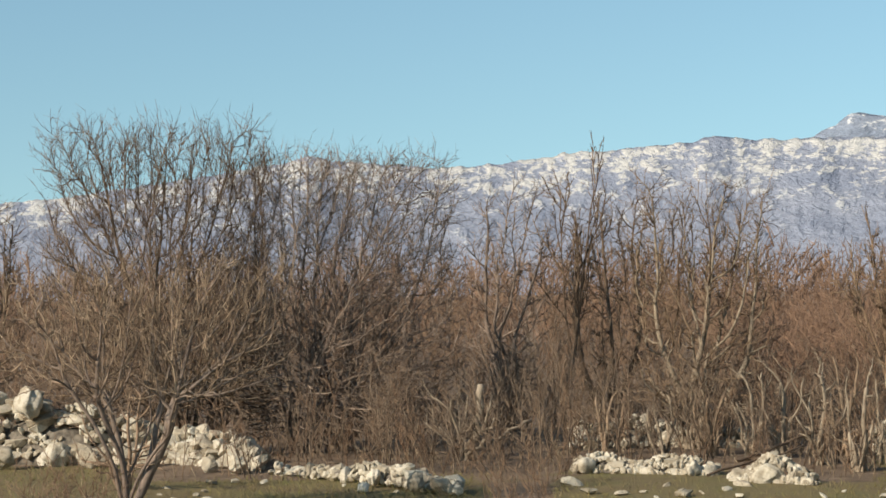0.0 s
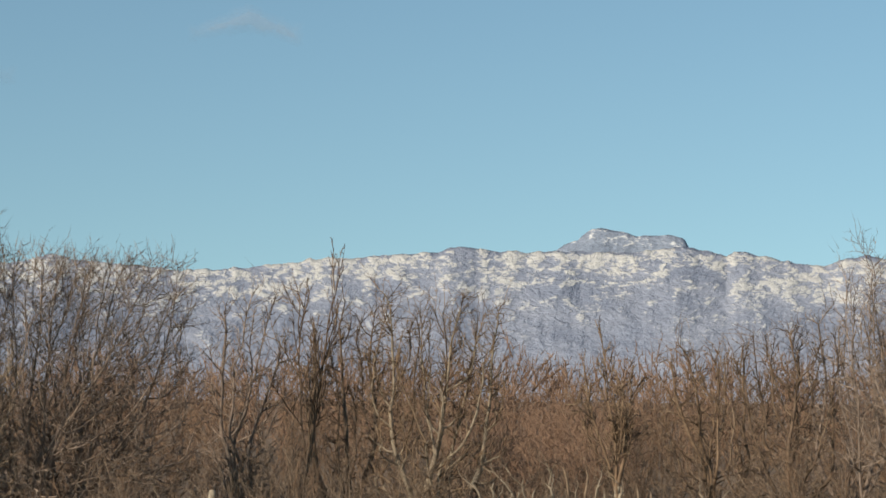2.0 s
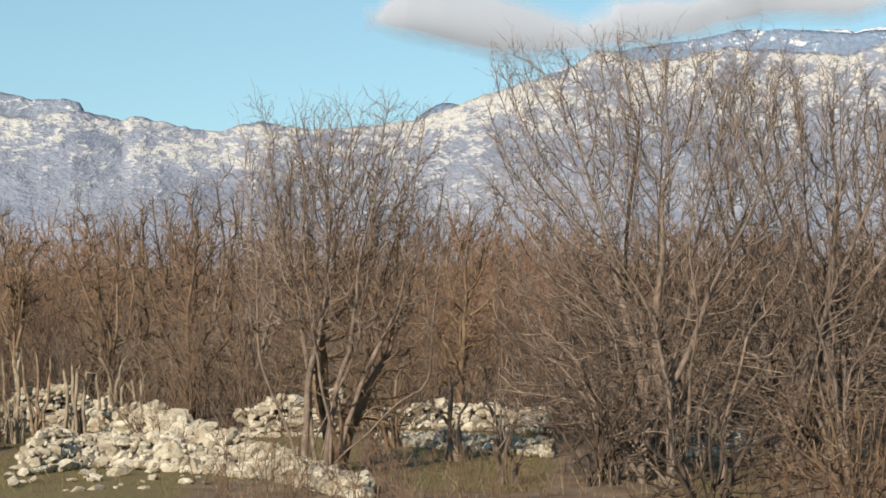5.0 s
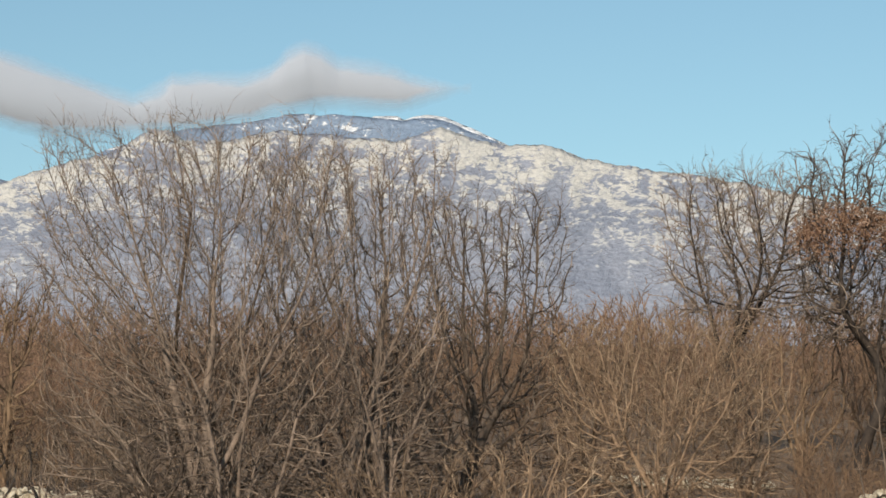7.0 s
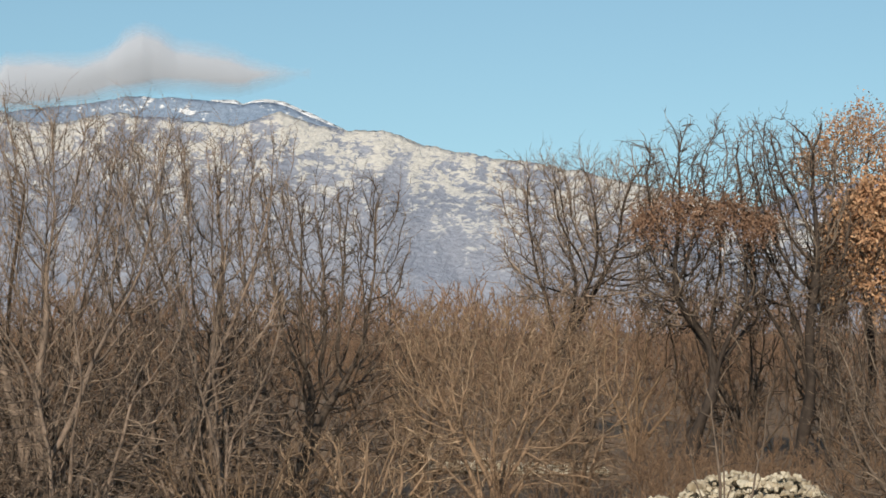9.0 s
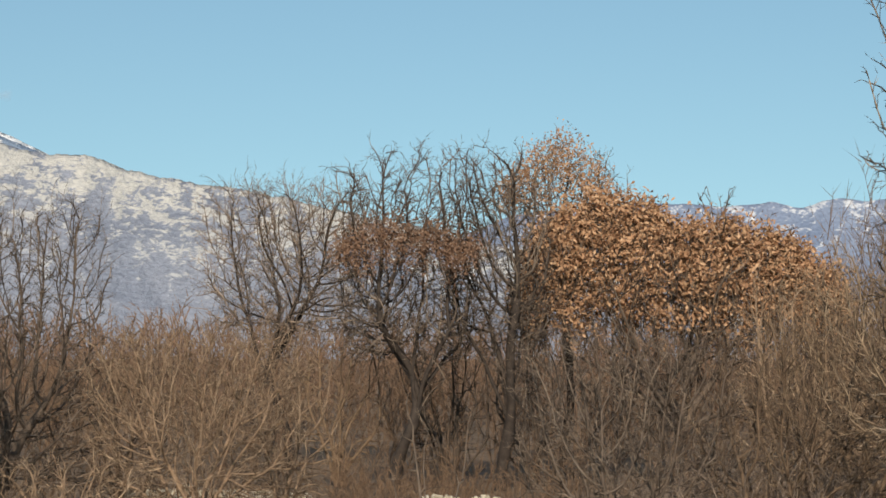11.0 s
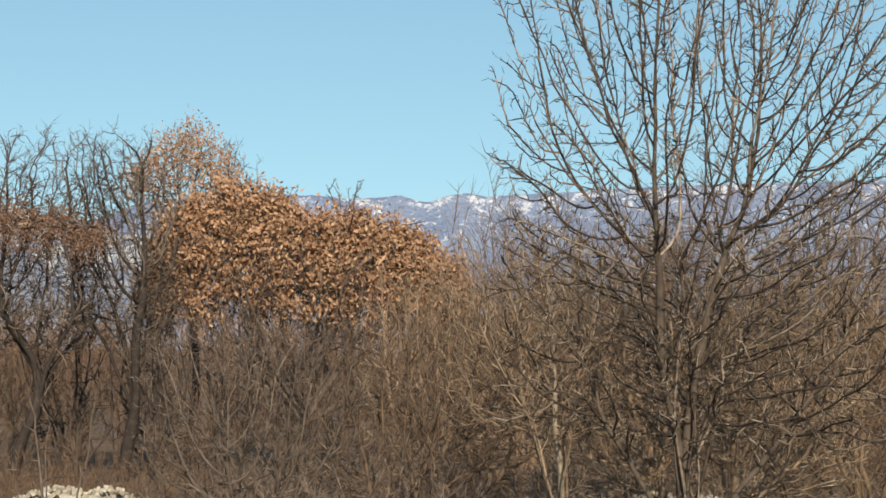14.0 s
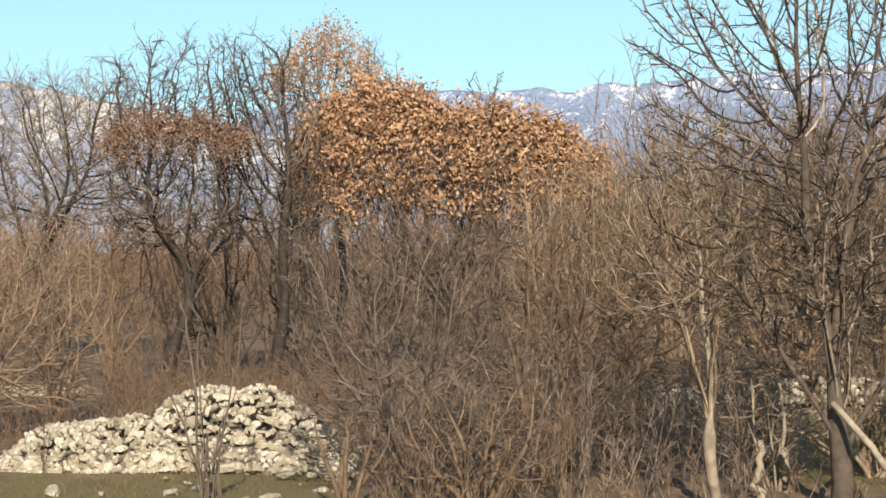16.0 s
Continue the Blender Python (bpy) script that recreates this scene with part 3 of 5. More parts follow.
def dome_leaves(rng, ob, az, d, dome, mat, leaf=None):
    """Clumps of held leaves fill a crown under its own outline (bearing, height angle), thickest on the outside."""
    count, outline, floor_el, deep, per, size = dome
    k = count // per
    a = rng.uniform(outline[0][0], outline[-1][0], k)
    hi = np.interp(a, [o[0] for o in outline], [o[1] for o in outline])
    low_el = floor_el + 0.35 * np.sin(a * 5.0) + rng.normal(0, 0.3, k)
    e = low_el + (hi + 0.22 * np.sin(a * 11.0) * np.sin(a * 4.3 + 1) + rng.normal(0, 0.2, k) - low_el) * rng.random(k) ** 0.75
    edge = np.sqrt(np.clip(1 - ((e - floor_el) / (hi - floor_el + 0.3)) ** 2, 0.05, 1))
    x = d * np.tan(np.radians(a - az))
    y = -edge * deep * rng.uniform(0.2, 1.0, k)
    z = EYE.z + d * np.tan(np.radians(e))
    knots = np.stack([x, y, z], 1) + rng.normal(0, 0.08, (k, 3))
    # the crown is broken by gaps between its boughs
    knots = knots[np.sin(a * 8.5 + e * 6.1) + np.sin(a * 17.0 - e * 12.3 + 1.0) + np.sin(e * 21.0 + a * 5.0) + rng.normal(0, 0.8, k) > -0.45]
    k = len(knots)
    places = np.repeat(knots, per, 0) + rng.normal(0, 0.075, (k * per, 3))
    child("leaves", flat_leaves(rng, places, size, "leaves", leaf or LEAF), ob, "withered rust-brown oak leaves")
    if per >= 5:
        tw, tr = extend(rng, knots - np.array([0, 0, 0.5]), rng.normal(0, 0.35, (k, 3)) + np.array([0, 0, 1.0]), np.full(k, 0.62), np.full(k, 0.007), 2, 0.2, 0.0, 0.5)
        child("twig", tube_mesh("twig", [(tw, tr, 3)], mat), ob, "twigs that carry the leaves")


def colonise(rng, seeds, ways, par0, goals, step, reach, kill, up, hold, wander):
    """Branches grow step by step towards the free places of the crown: nodes and each one's parent."""
    cap = 30000
    p, w, par, kids = np.zeros((cap, 3)), np.zeros((cap, 3)), np.full(cap, -1), np.zeros(cap, int)
    n = len(seeds)
    p[:n], w[:n], par[:n] = seeds, unit(ways), par0
    for q in par0:
        if q >= 0:
            kids[q] += 1
    far = np.linalg.norm(goals[:, None] - p[None, :n], axis=2)
    near, nd = far.argmin(1), far.min(1)
    alive, stuck = nd > kill, np.zeros(len(goals), int)
    for _ in range(400):
        if not alive.any():
            break
        act = alive & (nd < reach)
        if not act.any():
            act = alive & (nd < nd[alive].min() * 1.3)
        pull = np.zeros((n, 3))
        np.add.at(pull, near[act], unit(goals[act] - p[near[act]]))
        idx = np.unique(near[act])
        idx = idx[kids[idx] < 3]
        stuck[act] += 1
        if len(idx) and n + len(idx) < cap:
            keep = np.where(kids[idx] == 0, hold, 0.12)[:, None]
            way = unit(unit(pull[idx]) + keep * w[idx] + np.array([0, 0, up]) + rng.normal(0, wander, (len(idx), 3)))
            m = len(idx)
            p[n:n + m], w[n:n + m], par[n:n + m] = p[idx] + way * step, way, idx
            kids[idx] += 1
            far = np.linalg.norm(goals[:, None] - p[None, n:n + m], axis=2)
            best, bd = far.argmin(1), far.min(1)
            better = bd < nd
            near, nd = np.where(better, best + n, near), np.where(better, bd, nd)
            stuck[better] = 0
            n += m
        alive &= (nd > kill) & (stuck < 4)
        if alive.sum() < 0.8 * len(alive):
            goals, near, nd, stuck, alive = goals[alive], near[alive], nd[alive], stuck[alive], alive[alive]
    return p[:n], par[:n]


def chains(p, par, r_base, r_tip, taper):
    """Joins nodes into branches, each running on through its stoutest child; thickness by the tips that it carries."""
    n = len(p)
    tips, kids = np.zeros(n), [[] for _ in range(n)]
    for i in range(n - 1, -1, -1):
        if not kids[i]:
            tips[i] = 1
        if par[i] >= 0:
            kids[par[i]].append(i)
            tips[par[i]] += tips[i]
    roots = [i for i in range(n) if par[i] < 0]
    most = max(tips[i] for i in roots)
    rad = r_tip * tips ** 0.12 + (r_base - r_tip) * (tips / most) ** taper
    smooth = p.copy()
    main = [max(c, key=lambda q: tips[q]) if c else -1 for c in kids]
    for i in range(n):
        if par[i] >= 0 and main[i] >= 0:
            smooth[i] = 0.4 * p[i] + 0.3 * p[par[i]] + 0.3 * p[main[i]]
    out = []
    for i in range(n):
        if par[i] >= 0 and main[par[i]] == i:
            continue
        line, rr = ([smooth[par[i]]], [rad[i]]) if par[i] >= 0 else ([], [])
        k = i
        while k >= 0:
            line.append(smooth[k])
            rr.append(rad[k])
            k = main[k]
        if len(line) > 1:
            out.append((par[i] < 0, np.array(line), np.array(rr)))
    return out


def plant(name, seed, az, d, outline, label, mat, r, stems=1, fork=0.6, deep=0.7, count=900, gap=0.3, up=0.12, hold=0.5, wander=0.12, lean=0.0, twig=(0.14, 0.3, 3), rise=0.4,
          stem_mat=None, thin=1.0, foot=0.0, dome=None, twig_up=0.15, leaf=None, bend=0.3, prongs=0, low_prong=0.8, prong_reach=0.5, limb_least=0.22, taper=1.0, dense=0.9, steep=0.0, feet=0.0, stout=0.0, bare=0.0):
    """A tree or shrub whose branches fill its own crown. outline: bearing, foot and top of the crown as height angles."""
    rng = np.random.default_rng(seed)
    ob = root(name, az, d, label, "shrub" if name == "shrub" else "tree", "leafless shrubs" if name == "shrub" else "leafless trees")
    oa, lo, hi = [np.array(c, dtype=float) for c in zip(*outline)]
    hi = hi - math.degrees(0.7 * twig[1] / d)
    a = rng.uniform(oa[0], oa[-1], count * 4)
    l, h = np.interp(a, oa, lo), np.interp(a, oa, hi)
    a, l, h = [q[rng.random(count * 4) < (h - l) / (h - l).max()][:count] for q in (a, l, h)]
    e = l + (h - l) * rng.random(len(a)) ** dense
    mid, half = (oa[0] + oa[-1]) / 2, (oa[-1] - oa[0]) / 2
    width = d * math.tan(radians(half))
    y = rng.uniform(-1, 1, len(a)) * deep * width * np.sqrt(np.clip(1 - ((a - mid) / (half * 1.04)) ** 2, 0.03, 1)) * (1 - 0.45 * (e - l) / np.maximum(h - l, 0.1))
    goals = np.stack([d * np.tan(np.radians(a - az)), y, EYE.z + d * np.tan(np.radians(e))], 1)
    goals = goals[goals[:, 2] > 0.12]
    step = gap * 0.5
    seeds, ways, par0 = [], [], []
    for k in range(stems):
        if stems == 1:
            q, way, tall = np.array([foot, 0, -0.08]), unit(np.array([lean, 0, 1.0])), fork
        else:
            # each stem sets out towards its own part of the crown
            turn, far = rng.random() * 6.283, rng.random() ** 0.5 * (feet or 0.05 + 0.007 * stems)
            q = np.array([math.cos(turn) * far + foot, math.sin(turn) * far, -0.08])
            share = np.sort(goals[:, 0])[int((k + 0.5) / stems * (len(goals) - 1))]
            close = goals[np.argsort(np.abs(goals[:, 0] - share))[:40]]
            aim_at = close[np.argsort(close[:, 2])[rng.integers(18, 38)]]
            way, tall = unit(aim_at - q + np.array([0, 0, 0.25])), fork * np.linalg.norm(aim_at - q)
        for i in range(int(tall / step) + 2):
            seeds.append(q)
            ways.append(way)
            par0.append(len(seeds) - 2 if i else -1)
            way = unit(way + rng.normal(0, wander * (bend if stems == 1 else 0.45), 3) + np.array([0, 0, 0.01]))
            q = q + way * step
    trunk = len(seeds)
    for k in range(prongs):
        # main limbs leave the upper trunk, each towards its own part of the crown
        own = int(trunk * rng.uniform(low_prong, 1.0))
        share = np.sort(goals[:, 0])[int((k + 0.5) / prongs * (len(goals) - 1))]
        close = goals[np.argsort(np.abs(goals[:, 0] - share))[:40]]
        aim_at = close[np.argsort(close[:, 2])[rng.integers(12, 39)]]
        q = seeds[own]
        way, tall = unit(aim_at - q + np.array([0, 0, 0.1 + steep * np.linalg.norm(aim_at - q)])), prong_reach * np.linalg.norm(aim_at - q)
        for i in range(int(tall / step) + 1):
            q = q + way * step
            seeds.append(q)
            ways.append(way)
            par0.append(len(seeds) - 2 if i else own)
            way = unit(way + rng.normal(0, wander * 0.5, 3) + np.array([0, 0, 0.04]))
    p, par = colonise(rng, np.array(seeds), np.array(ways), par0, goals, step, gap * 6, gap, up, hold, wander)
    rm = 0.000195 * d * thin
    lines = [(own, q, w * (1 + stout * np.clip(1 - q[:, 2] / 3.2, 0, 1))) for own, q, w in chains(p, par, r, rm * 1.5, taper)]
    lines.sort(key=lambda q: -q[2][0] - 10 * q[0])
    batches, limbs = {}, 0
    for is_root, line, rr in lines:
        size = np.linalg.norm(np.diff(line, axis=0), axis=1).sum()
        n = 2 if len(line) < 5 else 4 if len(line) < 10 else 9 if len(line) < 22 else 20
        at = np.linspace(0, len(line) - 1, n + 1)
        q = np.stack([np.interp(at, np.arange(len(line)), line[:, c]) for c in range(3)], 1)
        w = np.interp(at, np.arange(len(line)), rr)
        if is_root:
            w = w * (1 + rng.normal(0, 0.09, n + 1))
            w[0] *= 1.35
        batches.setdefault(n, []).append((q, w, size))
        if is_root or (w[0] > r * limb_least and limbs < 30):
            limbs += not is_root
            kind = ("trunk" if stems == 1 else "stem") if is_root else "limb"
            child(kind, tube_mesh(kind, [(q[None], w[None], 8 if is_root else 6)], stem_mat or mat), ob)
            batches[n][-1] = (q, w, -size)
    sets = []
    for n, rows in batches.items():
        pts, rad = np.array([q for q, _, _ in rows]), np.array([w for _, w, _ in rows])
        size = np.array([z for _, _, z in rows])
        loose = size > 0
        if loose.any():
            sets.append((pts[loose], rad[loose], 4 if n > 8 else 3))
        each = max(1, int(round(np.abs(size).mean() / twig[0])))
        b, way, rr, u, own = sprout(rng, pts, rad, each, 0.3 if n == 20 else 0.12, 1.0, 0.75)
        ok = ((rr < r * 0.5) | (rng.random(len(rr)) < 0.45)) & (b[:, 2] > rise)
        if bare:
            ok &= rng.random(len(rr)) < 0.3 + 0.7 * np.clip(b[:, 2] / bare, 0, 1) ** 2
        b, way, rr = b[ok], way[ok], rr[ok]
        if not len(b):
            continue
        tl = twig[1] * rng.uniform(0.4, 1.3, len(b))
        tp, tr = extend(rng, b, way, tl, np.clip(rr * 0.6, rm * 1.15, rm * 2.2), 2, wander * 1.5, twig_up, 0.5)
        sets.append((tp, tr, 3))
        if twig[2]:
            b, way, rr, u, own = sprout(rng, tp, tr, twig[2], 0.15, 1.0, 0.7)
            sets.append(extend(rng, b, way, tl[own] * rng.uniform(0.25, 0.6, len(b)), np.full(len(b), rm * 1.05), 1, wander, twig_up, 0.5) + (3,))
    crown = child("crown", tube_mesh("crown", sets, mat), ob, "fine leafless twigs")
    if dome:
        dome_leaves(rng, crown, az, d, dome, mat, leaf)
    return ob


def shrub(seed, az, d, el, left, right, stems, mat, label, lean=0.5, r=0.024, up=0.12, kids=(9, 8, 5), crook=0.1, stem_mat=None, twigs=1.0, taper=0.7, thin=0.8):
    """A many-stemmed leafless shrub with a domed, uneven crown."""
    rng = np.random.default_rng(seed + 900)
    foot_el = -math.degrees(math.atan(EYE.z / d))
    tall = el - foot_el
    half = radians(left + right) / 2 * d
    open_crown = kids[0] < 6
    gap = max(0.13, 0.0066 * d) * (1.45 if open_crown else 1.0)
    count = int(min(4500, max(150, 1.3 * half * 2 * half * 1.3 * d * radians(tall) * 0.75 / gap ** 3)))
    rim = []
    for f, lo, hi in ((-1.0, 0.42, 0.62), (-0.7, 0.2, 0.86), (-0.3, 0.1, 0.97), (0.05, 0.1, 1.0), (0.4, 0.1, 0.95), (0.72, 0.2, 0.84), (1.0, 0.42, 0.6)):
        rim.append((az + f * (left if f < 0 else right), foot_el + lo * tall, foot_el + tall * (hi + rng.normal(0, 0.03))))
    return plant("shrub", seed, az, d, rim, label, mat, r * 1.15, stems=stems, fork=0.5, deep=0.75, count=count, gap=gap, up=up, hold=0.4, wander=0.1 + crook,
                 twig=(0.0075 * d, 0.013 * d, 2) if open_crown else (0.0036 * d / twigs, 0.0125 * d, 3), rise=0.2, stem_mat=stem_mat, thin=1.1 if open_crown else thin, taper=taper, dense=1.1,
                 stout=0.0 if open_crown else 0.5, bare=0.0 if open_crown else 0.5 * d * radians(tall))


plant("tree", 21, -9.3, 20.6, ((-12.8, -0.8, 0.2), (-11.0, -1.4, 1.0), (-9.4, -3.2, 1.3), (-7.5, -3.2, 1.8), (-5.0, -2.6, 1.2), (-4.4, -2.0, 0.4)), "low spreading leafless tree with upright pale shoots", BARK_ASH, 0.036,
      stems=7, fork=0.5, count=2300, gap=0.16, up=0.42, hold=0.5, wander=0.2, twig=(0.075, 0.3, 3), twig_up=0.5, thin=0.8, taper=0.75, stem_mat=BARK_DUSK, stout=0.3, bare=1.8)
shrub(74, -9.4, 23.2, -1.8, 1.4, 1.6, 8, BARK_TAN, "tangled brown twigs beside the stones", 0.6, 0.016)
plant("shrub", 22, -7.6, 28.0, ((-11.6, -0.5, 3.6), (-10.2, -2.5, 5.2), (-8.6, -3.5, 5.55), (-6.4, -3.5, 5.4), (-5.0, -2.5, 3.4)), "tall brown leafless shrub with upright shoots", BARK_DARK, 0.038,
      stems=18, fork=0.5, count=6500, gap=0.19, up=0.2, hold=0.6, wander=0.1, twig=(0.052, 0.38, 3), twig_up=0.3, thin=0.7, dense=1.6, taper=0.85, stout=0.6, bare=2.6)
plant("shrub", 23, -3.3, 28.4, ((-6.4, -2.0, 3.4), (-5.4, -3.5, 4.7), (-4.0, -4.0, 4.5), (-2.3, -4.0, 4.8), (-1.7, -4.0, 4.45), (-1.0, -3.6, 3.2), (0.0, -3.0, 1.4), (0.45, -2.2, -0.4)),
      "broad dark brown leafless shrub", BARK_DUSK, 0.036, stems=22, fork=0.45, count=8500, gap=0.18, up=0.12, hold=0.5, wander=0.11, twig=(0.05, 0.38, 3), foot=-0.5, thin=0.66, dense=1.5, taper=0.85, stout=0.6, bare=2.6)
shrub(85, -6.9, 28.8, 1.4, 2.2, 2.2, 16, BARK_DUSK, "dark tangle of twigs at the foot of the tall shrub", r=0.018)
shrub(86, -3.2, 29.0, 1.2, 2.2, 2.4, 16, BARK_DUSK, "dark tangle of twigs at the foot of the broad shrub", r=0.018)
shrub(52, 8.7, 26.0, -1.6, 0.8, 0.8, 12, BARK_GREY, "thin pale saplings along the wall", 0.4, 0.016, kids=(6, 4, 3), twigs=0.5)
shrub(53, 10.6, 25.5, -1.3, 0.9, 0.9, 12, BARK_GREY, "thin pale crooked saplings along the wall", 0.4, 0.016, kids=(6, 4, 3), twigs=0.5)
shrub(54, 11.8, 24.8, -1.8, 0.7, 0.7, 12, BARK_GREY, "thin pale crooked saplings along the wall", 0.4, 0.016, kids=(6, 4, 3), twigs=0.5)
shrub(55, 14.2, 25.6, -1.9, 0.6, 0.7, 12, BARK_GREY, "thin pale saplings above the rubble", 0.4, 0.014, kids=(6, 4, 3), twigs=0.5)
shrub(56, 16.0, 26.0, -2.2, 0.6, 0.6, 12, BARK_GREY, "thin pale saplings above the rubble", 0.4, 0.014, kids=(6, 4, 3), twigs=0.5)
shrub(110, 7.6, 26.8, -1.9, 0.7, 0.7, 9, BARK_ASH, "thin pale crooked saplings along the wall", 0.4, 0.017, kids=(6, 4, 3), crook=0.15, twigs=0.5)
shrub(111, 9.6, 26.3, -1.5, 0.8, 0.8, 9, BARK_GREY, "thin pale crooked saplings along the wall", 0.4, 0.017, kids=(6, 4, 3), crook=0.15, twigs=0.5)
shrub(112, 11.3, 26.6, -1.2, 0.8, 0.8, 9, BARK_ASH, "thin pale crooked saplings along the wall", 0.4, 0.017, kids=(6, 4, 3), crook=0.15, twigs=0.5)
shrub(113, 12.5, 25.6, -1.7, 0.6, 0.6, 9, BARK_GREY, "thin pale crooked saplings along the wall", 0.4, 0.017, kids=(6, 4, 3), crook=0.15, twigs=0.5)
shrub(114, 13.2, 26.4, -1.5, 0.6, 0.6, 9, BARK_ASH, "thin pale crooked saplings along the wall", 0.4, 0.017, kids=(6, 4, 3), crook=0.15, twigs=0.5)
shrub(115, 15.2, 26.4, -1.8, 0.7, 0.7, 9, BARK_GREY, "thin pale crooked saplings along the wall", 0.4, 0.017, kids=(6, 4, 3), crook=0.15, twigs=0.5)
shrub(116, 4.6, 27, -2, 0.7, 0.7, 9, BARK_ASH, "thin pale crooked saplings along the wall", 0.4, 0.017, kids=(6, 4, 3), crook=0.15, twigs=0.5)
shrub(117, 6.2, 26.2, -2.3, 0.6, 0.6, 9, BARK_GREY, "thin pale crooked saplings along the wall", 0.4, 0.017, kids=(6, 4, 3), crook=0.15, twigs=0.5)
shrub(118, 25.0, 22.6, -2.4, 0.8, 0.8, 7, BARK_DUSK, "thin crooked saplings before the wall", 0.4, 0.016, kids=(6, 4, 3), crook=0.15, twigs=0.5)
shrub(119, 26.4, 23.0, -2.0, 0.8, 0.9, 7, BARK_DUSK, "thin crooked saplings before the wall", 0.4, 0.016, kids=(6, 4, 3), crook=0.15, twigs=0.5)
# two added dark-barked shrubs stand in for the shade between the stems
shrub(87, 30.6, 21.4, 1.2, 2.9, 2.9, 18, BARK_OAK, "added dark twigs standing in for the shade inside the dense shrub", r=0.018, crook=0.15)
shrub(88, 35.4, 22.3, 1.0, 2.6, 2.4, 16, BARK_OAK, "added dark twigs standing in for the shade inside the large shrub", r=0.018, crook=0.15)
shrub(57, 23.2, 24.0, -1.6, 1.0, 0.9, 9, BARK_BROWN, "low brown leafless bush among the stones", 0.7, 0.014, kids=(8, 7, 5))
shrub(58, 26.7, 20.2, -4.1, 0.9, 0.9, 8, BARK_OAK, "low dark leafless bush in dry weeds", 0.8, 0.012, kids=(8, 7, 5))
# near-black bark in place of the deep shade under the dense shrub
shrub(59, 29.3, 20.0, -2.2, 1.7, 1.8, 18, BARK_DARK_SHADE, "low leafless bush under the dense shrub, bark darkened for shade", 0.8, 0.013, kids=(8, 7, 5))
shrub(24, -13.6, 30.0, 3.4, 2.4, 1.6, 9, BARK_BROWN, "brown leafless shrub at the wall's end", up=0.22, twigs=1.6)
tree("tree", 25, 3.4, 31.0, 4.62, 0.9, 0.9, 1.2, 0.35, 4, 0.045, BARK_DARK, "slender dark leafless tree with one straight leader", kids=(9, 6, 5), up=0.09, leader=0.02)
shrub(26, 1.9, 31.5, 3.9, 1.3, 1.2, 13, BARK_DUSK, "thin upright brown shrub", r=0.026, up=0.25, twigs=2.0)
shrub(50, 4.7, 32.0, 3.5, 1.4, 1.4, 13, BARK_DARK, "thin dark leafless shrub", r=0.026, up=0.25, twigs=2.0)
shrub(27, 7.2, 28.0, 3.6, 2.0, 2.3, 16, BARK_BROWN, "upright leafless shrub with pale lower stems", r=0.028, up=0.25, stem_mat=BARK_GREY, twigs=1.8)
tree("tree", 28, 12.8, 28.5, 2.45, 1.1, 0.7, 1.0, 0.32, 5, 0.05, BARK_BROWN, "small leafless tree with a pale trunk", trunk_mat=BARK_PALE)
shrub(29, 15.1, 31.0, 2.25, 1.6, 1.5, 10, BARK_BROWN, "brown leafless shrub above the stone wall", up=0.22, twigs=1.6)
shrub(30, 17.4, 29.0, 2.65, 1.9, 1.7, 12, BARK_DARK, "dark leafless shrub with crooked stems", crook=0.15, up=0.22, twigs=1.6)
shrub(31, 19.2, 32.0, 3.55, 1.5, 1.3, 11, BARK_DUSK, "brown leafless shrub with upright twigs", 0.4, up=0.22, twigs=1.6)
shrub(68, 21.7, 21.4, 3.6, 1.8, 2.4, 6, BARK_BROWN, "leafless stems rising beside the forked tree", 0.5, 0.028, kids=(9, 8, 5))
plant("tree", 32, 21.15, 21.0, ((18.8, 0.5, 2.0), (19.8, -1.5, 3.6), (20.8, -2.0, 4.3), (21.3, -2.0, 5.2), (21.9, -2.0, 5.2), (22.5, -2.2, 4.3), (23.4, -1.8, 3.5), (24.2, -0.5, 2.6), (25.0, 0.2, 1.4)), "leafless tree forking low, with a crooked grey-brown trunk",
      BARK_DUSK, 0.02, fork=0.45, lean=-0.1, count=5500, gap=0.16, up=0.24, hold=0.6, wander=0.2, twig=(0.05, 0.28, 3), rise=0.5, thin=0.62, taper=0.8, stems=9, feet=0.24, stout=0.8, bare=2.2)
shrub(33, 25.2, 30.0, 2.6, 1.7, 1.6, 10, BARK_BROWN, "brown leafless shrub behind the stones", up=0.22, twigs=1.6)
plant("shrub", 34, 31.0, 20.5, ((26.0, -2.0, 1.4), (26.7, -3.0, 2.5), (27.5, -3.8, 3.4), (28.3, -4.5, 4.3), (29.1, -4.8, 5.2), (30.0, -5.0, 6.3), (31.0, -5.0, 6.9), (32.7, -5.0, 6.85), (34.0, -4.5, 6.3), (35.2, -3.5, 4.6)),
      "large dense leafless shrub with many rising stems", BARK_DUSK, 0.032, stems=34, fork=0.5, count=9000, gap=0.16, up=0.14, hold=0.68, wander=0.15, twig=(0.05, 0.3, 3), twig_up=0.3, thin=0.62, dense=1.0, taper=0.85, stout=0.8, bare=3.0,
      stem_mat=BARK_DUSK, feet=0.7)
plant("shrub", 67, 29.85, 21.6, ((29.72, 3.0, 5.5), (29.85, 3.0, 7.5), (29.98, 3.0, 5.5)), "lone thin shoot rising out of the dense shrub", BARK_DARK, 0.018, fork=3.9, count=60, gap=0.12, up=0.4, hold=0.8,
      wander=0.06, twig=(0.2, 0.1, 0), rise=2.5)
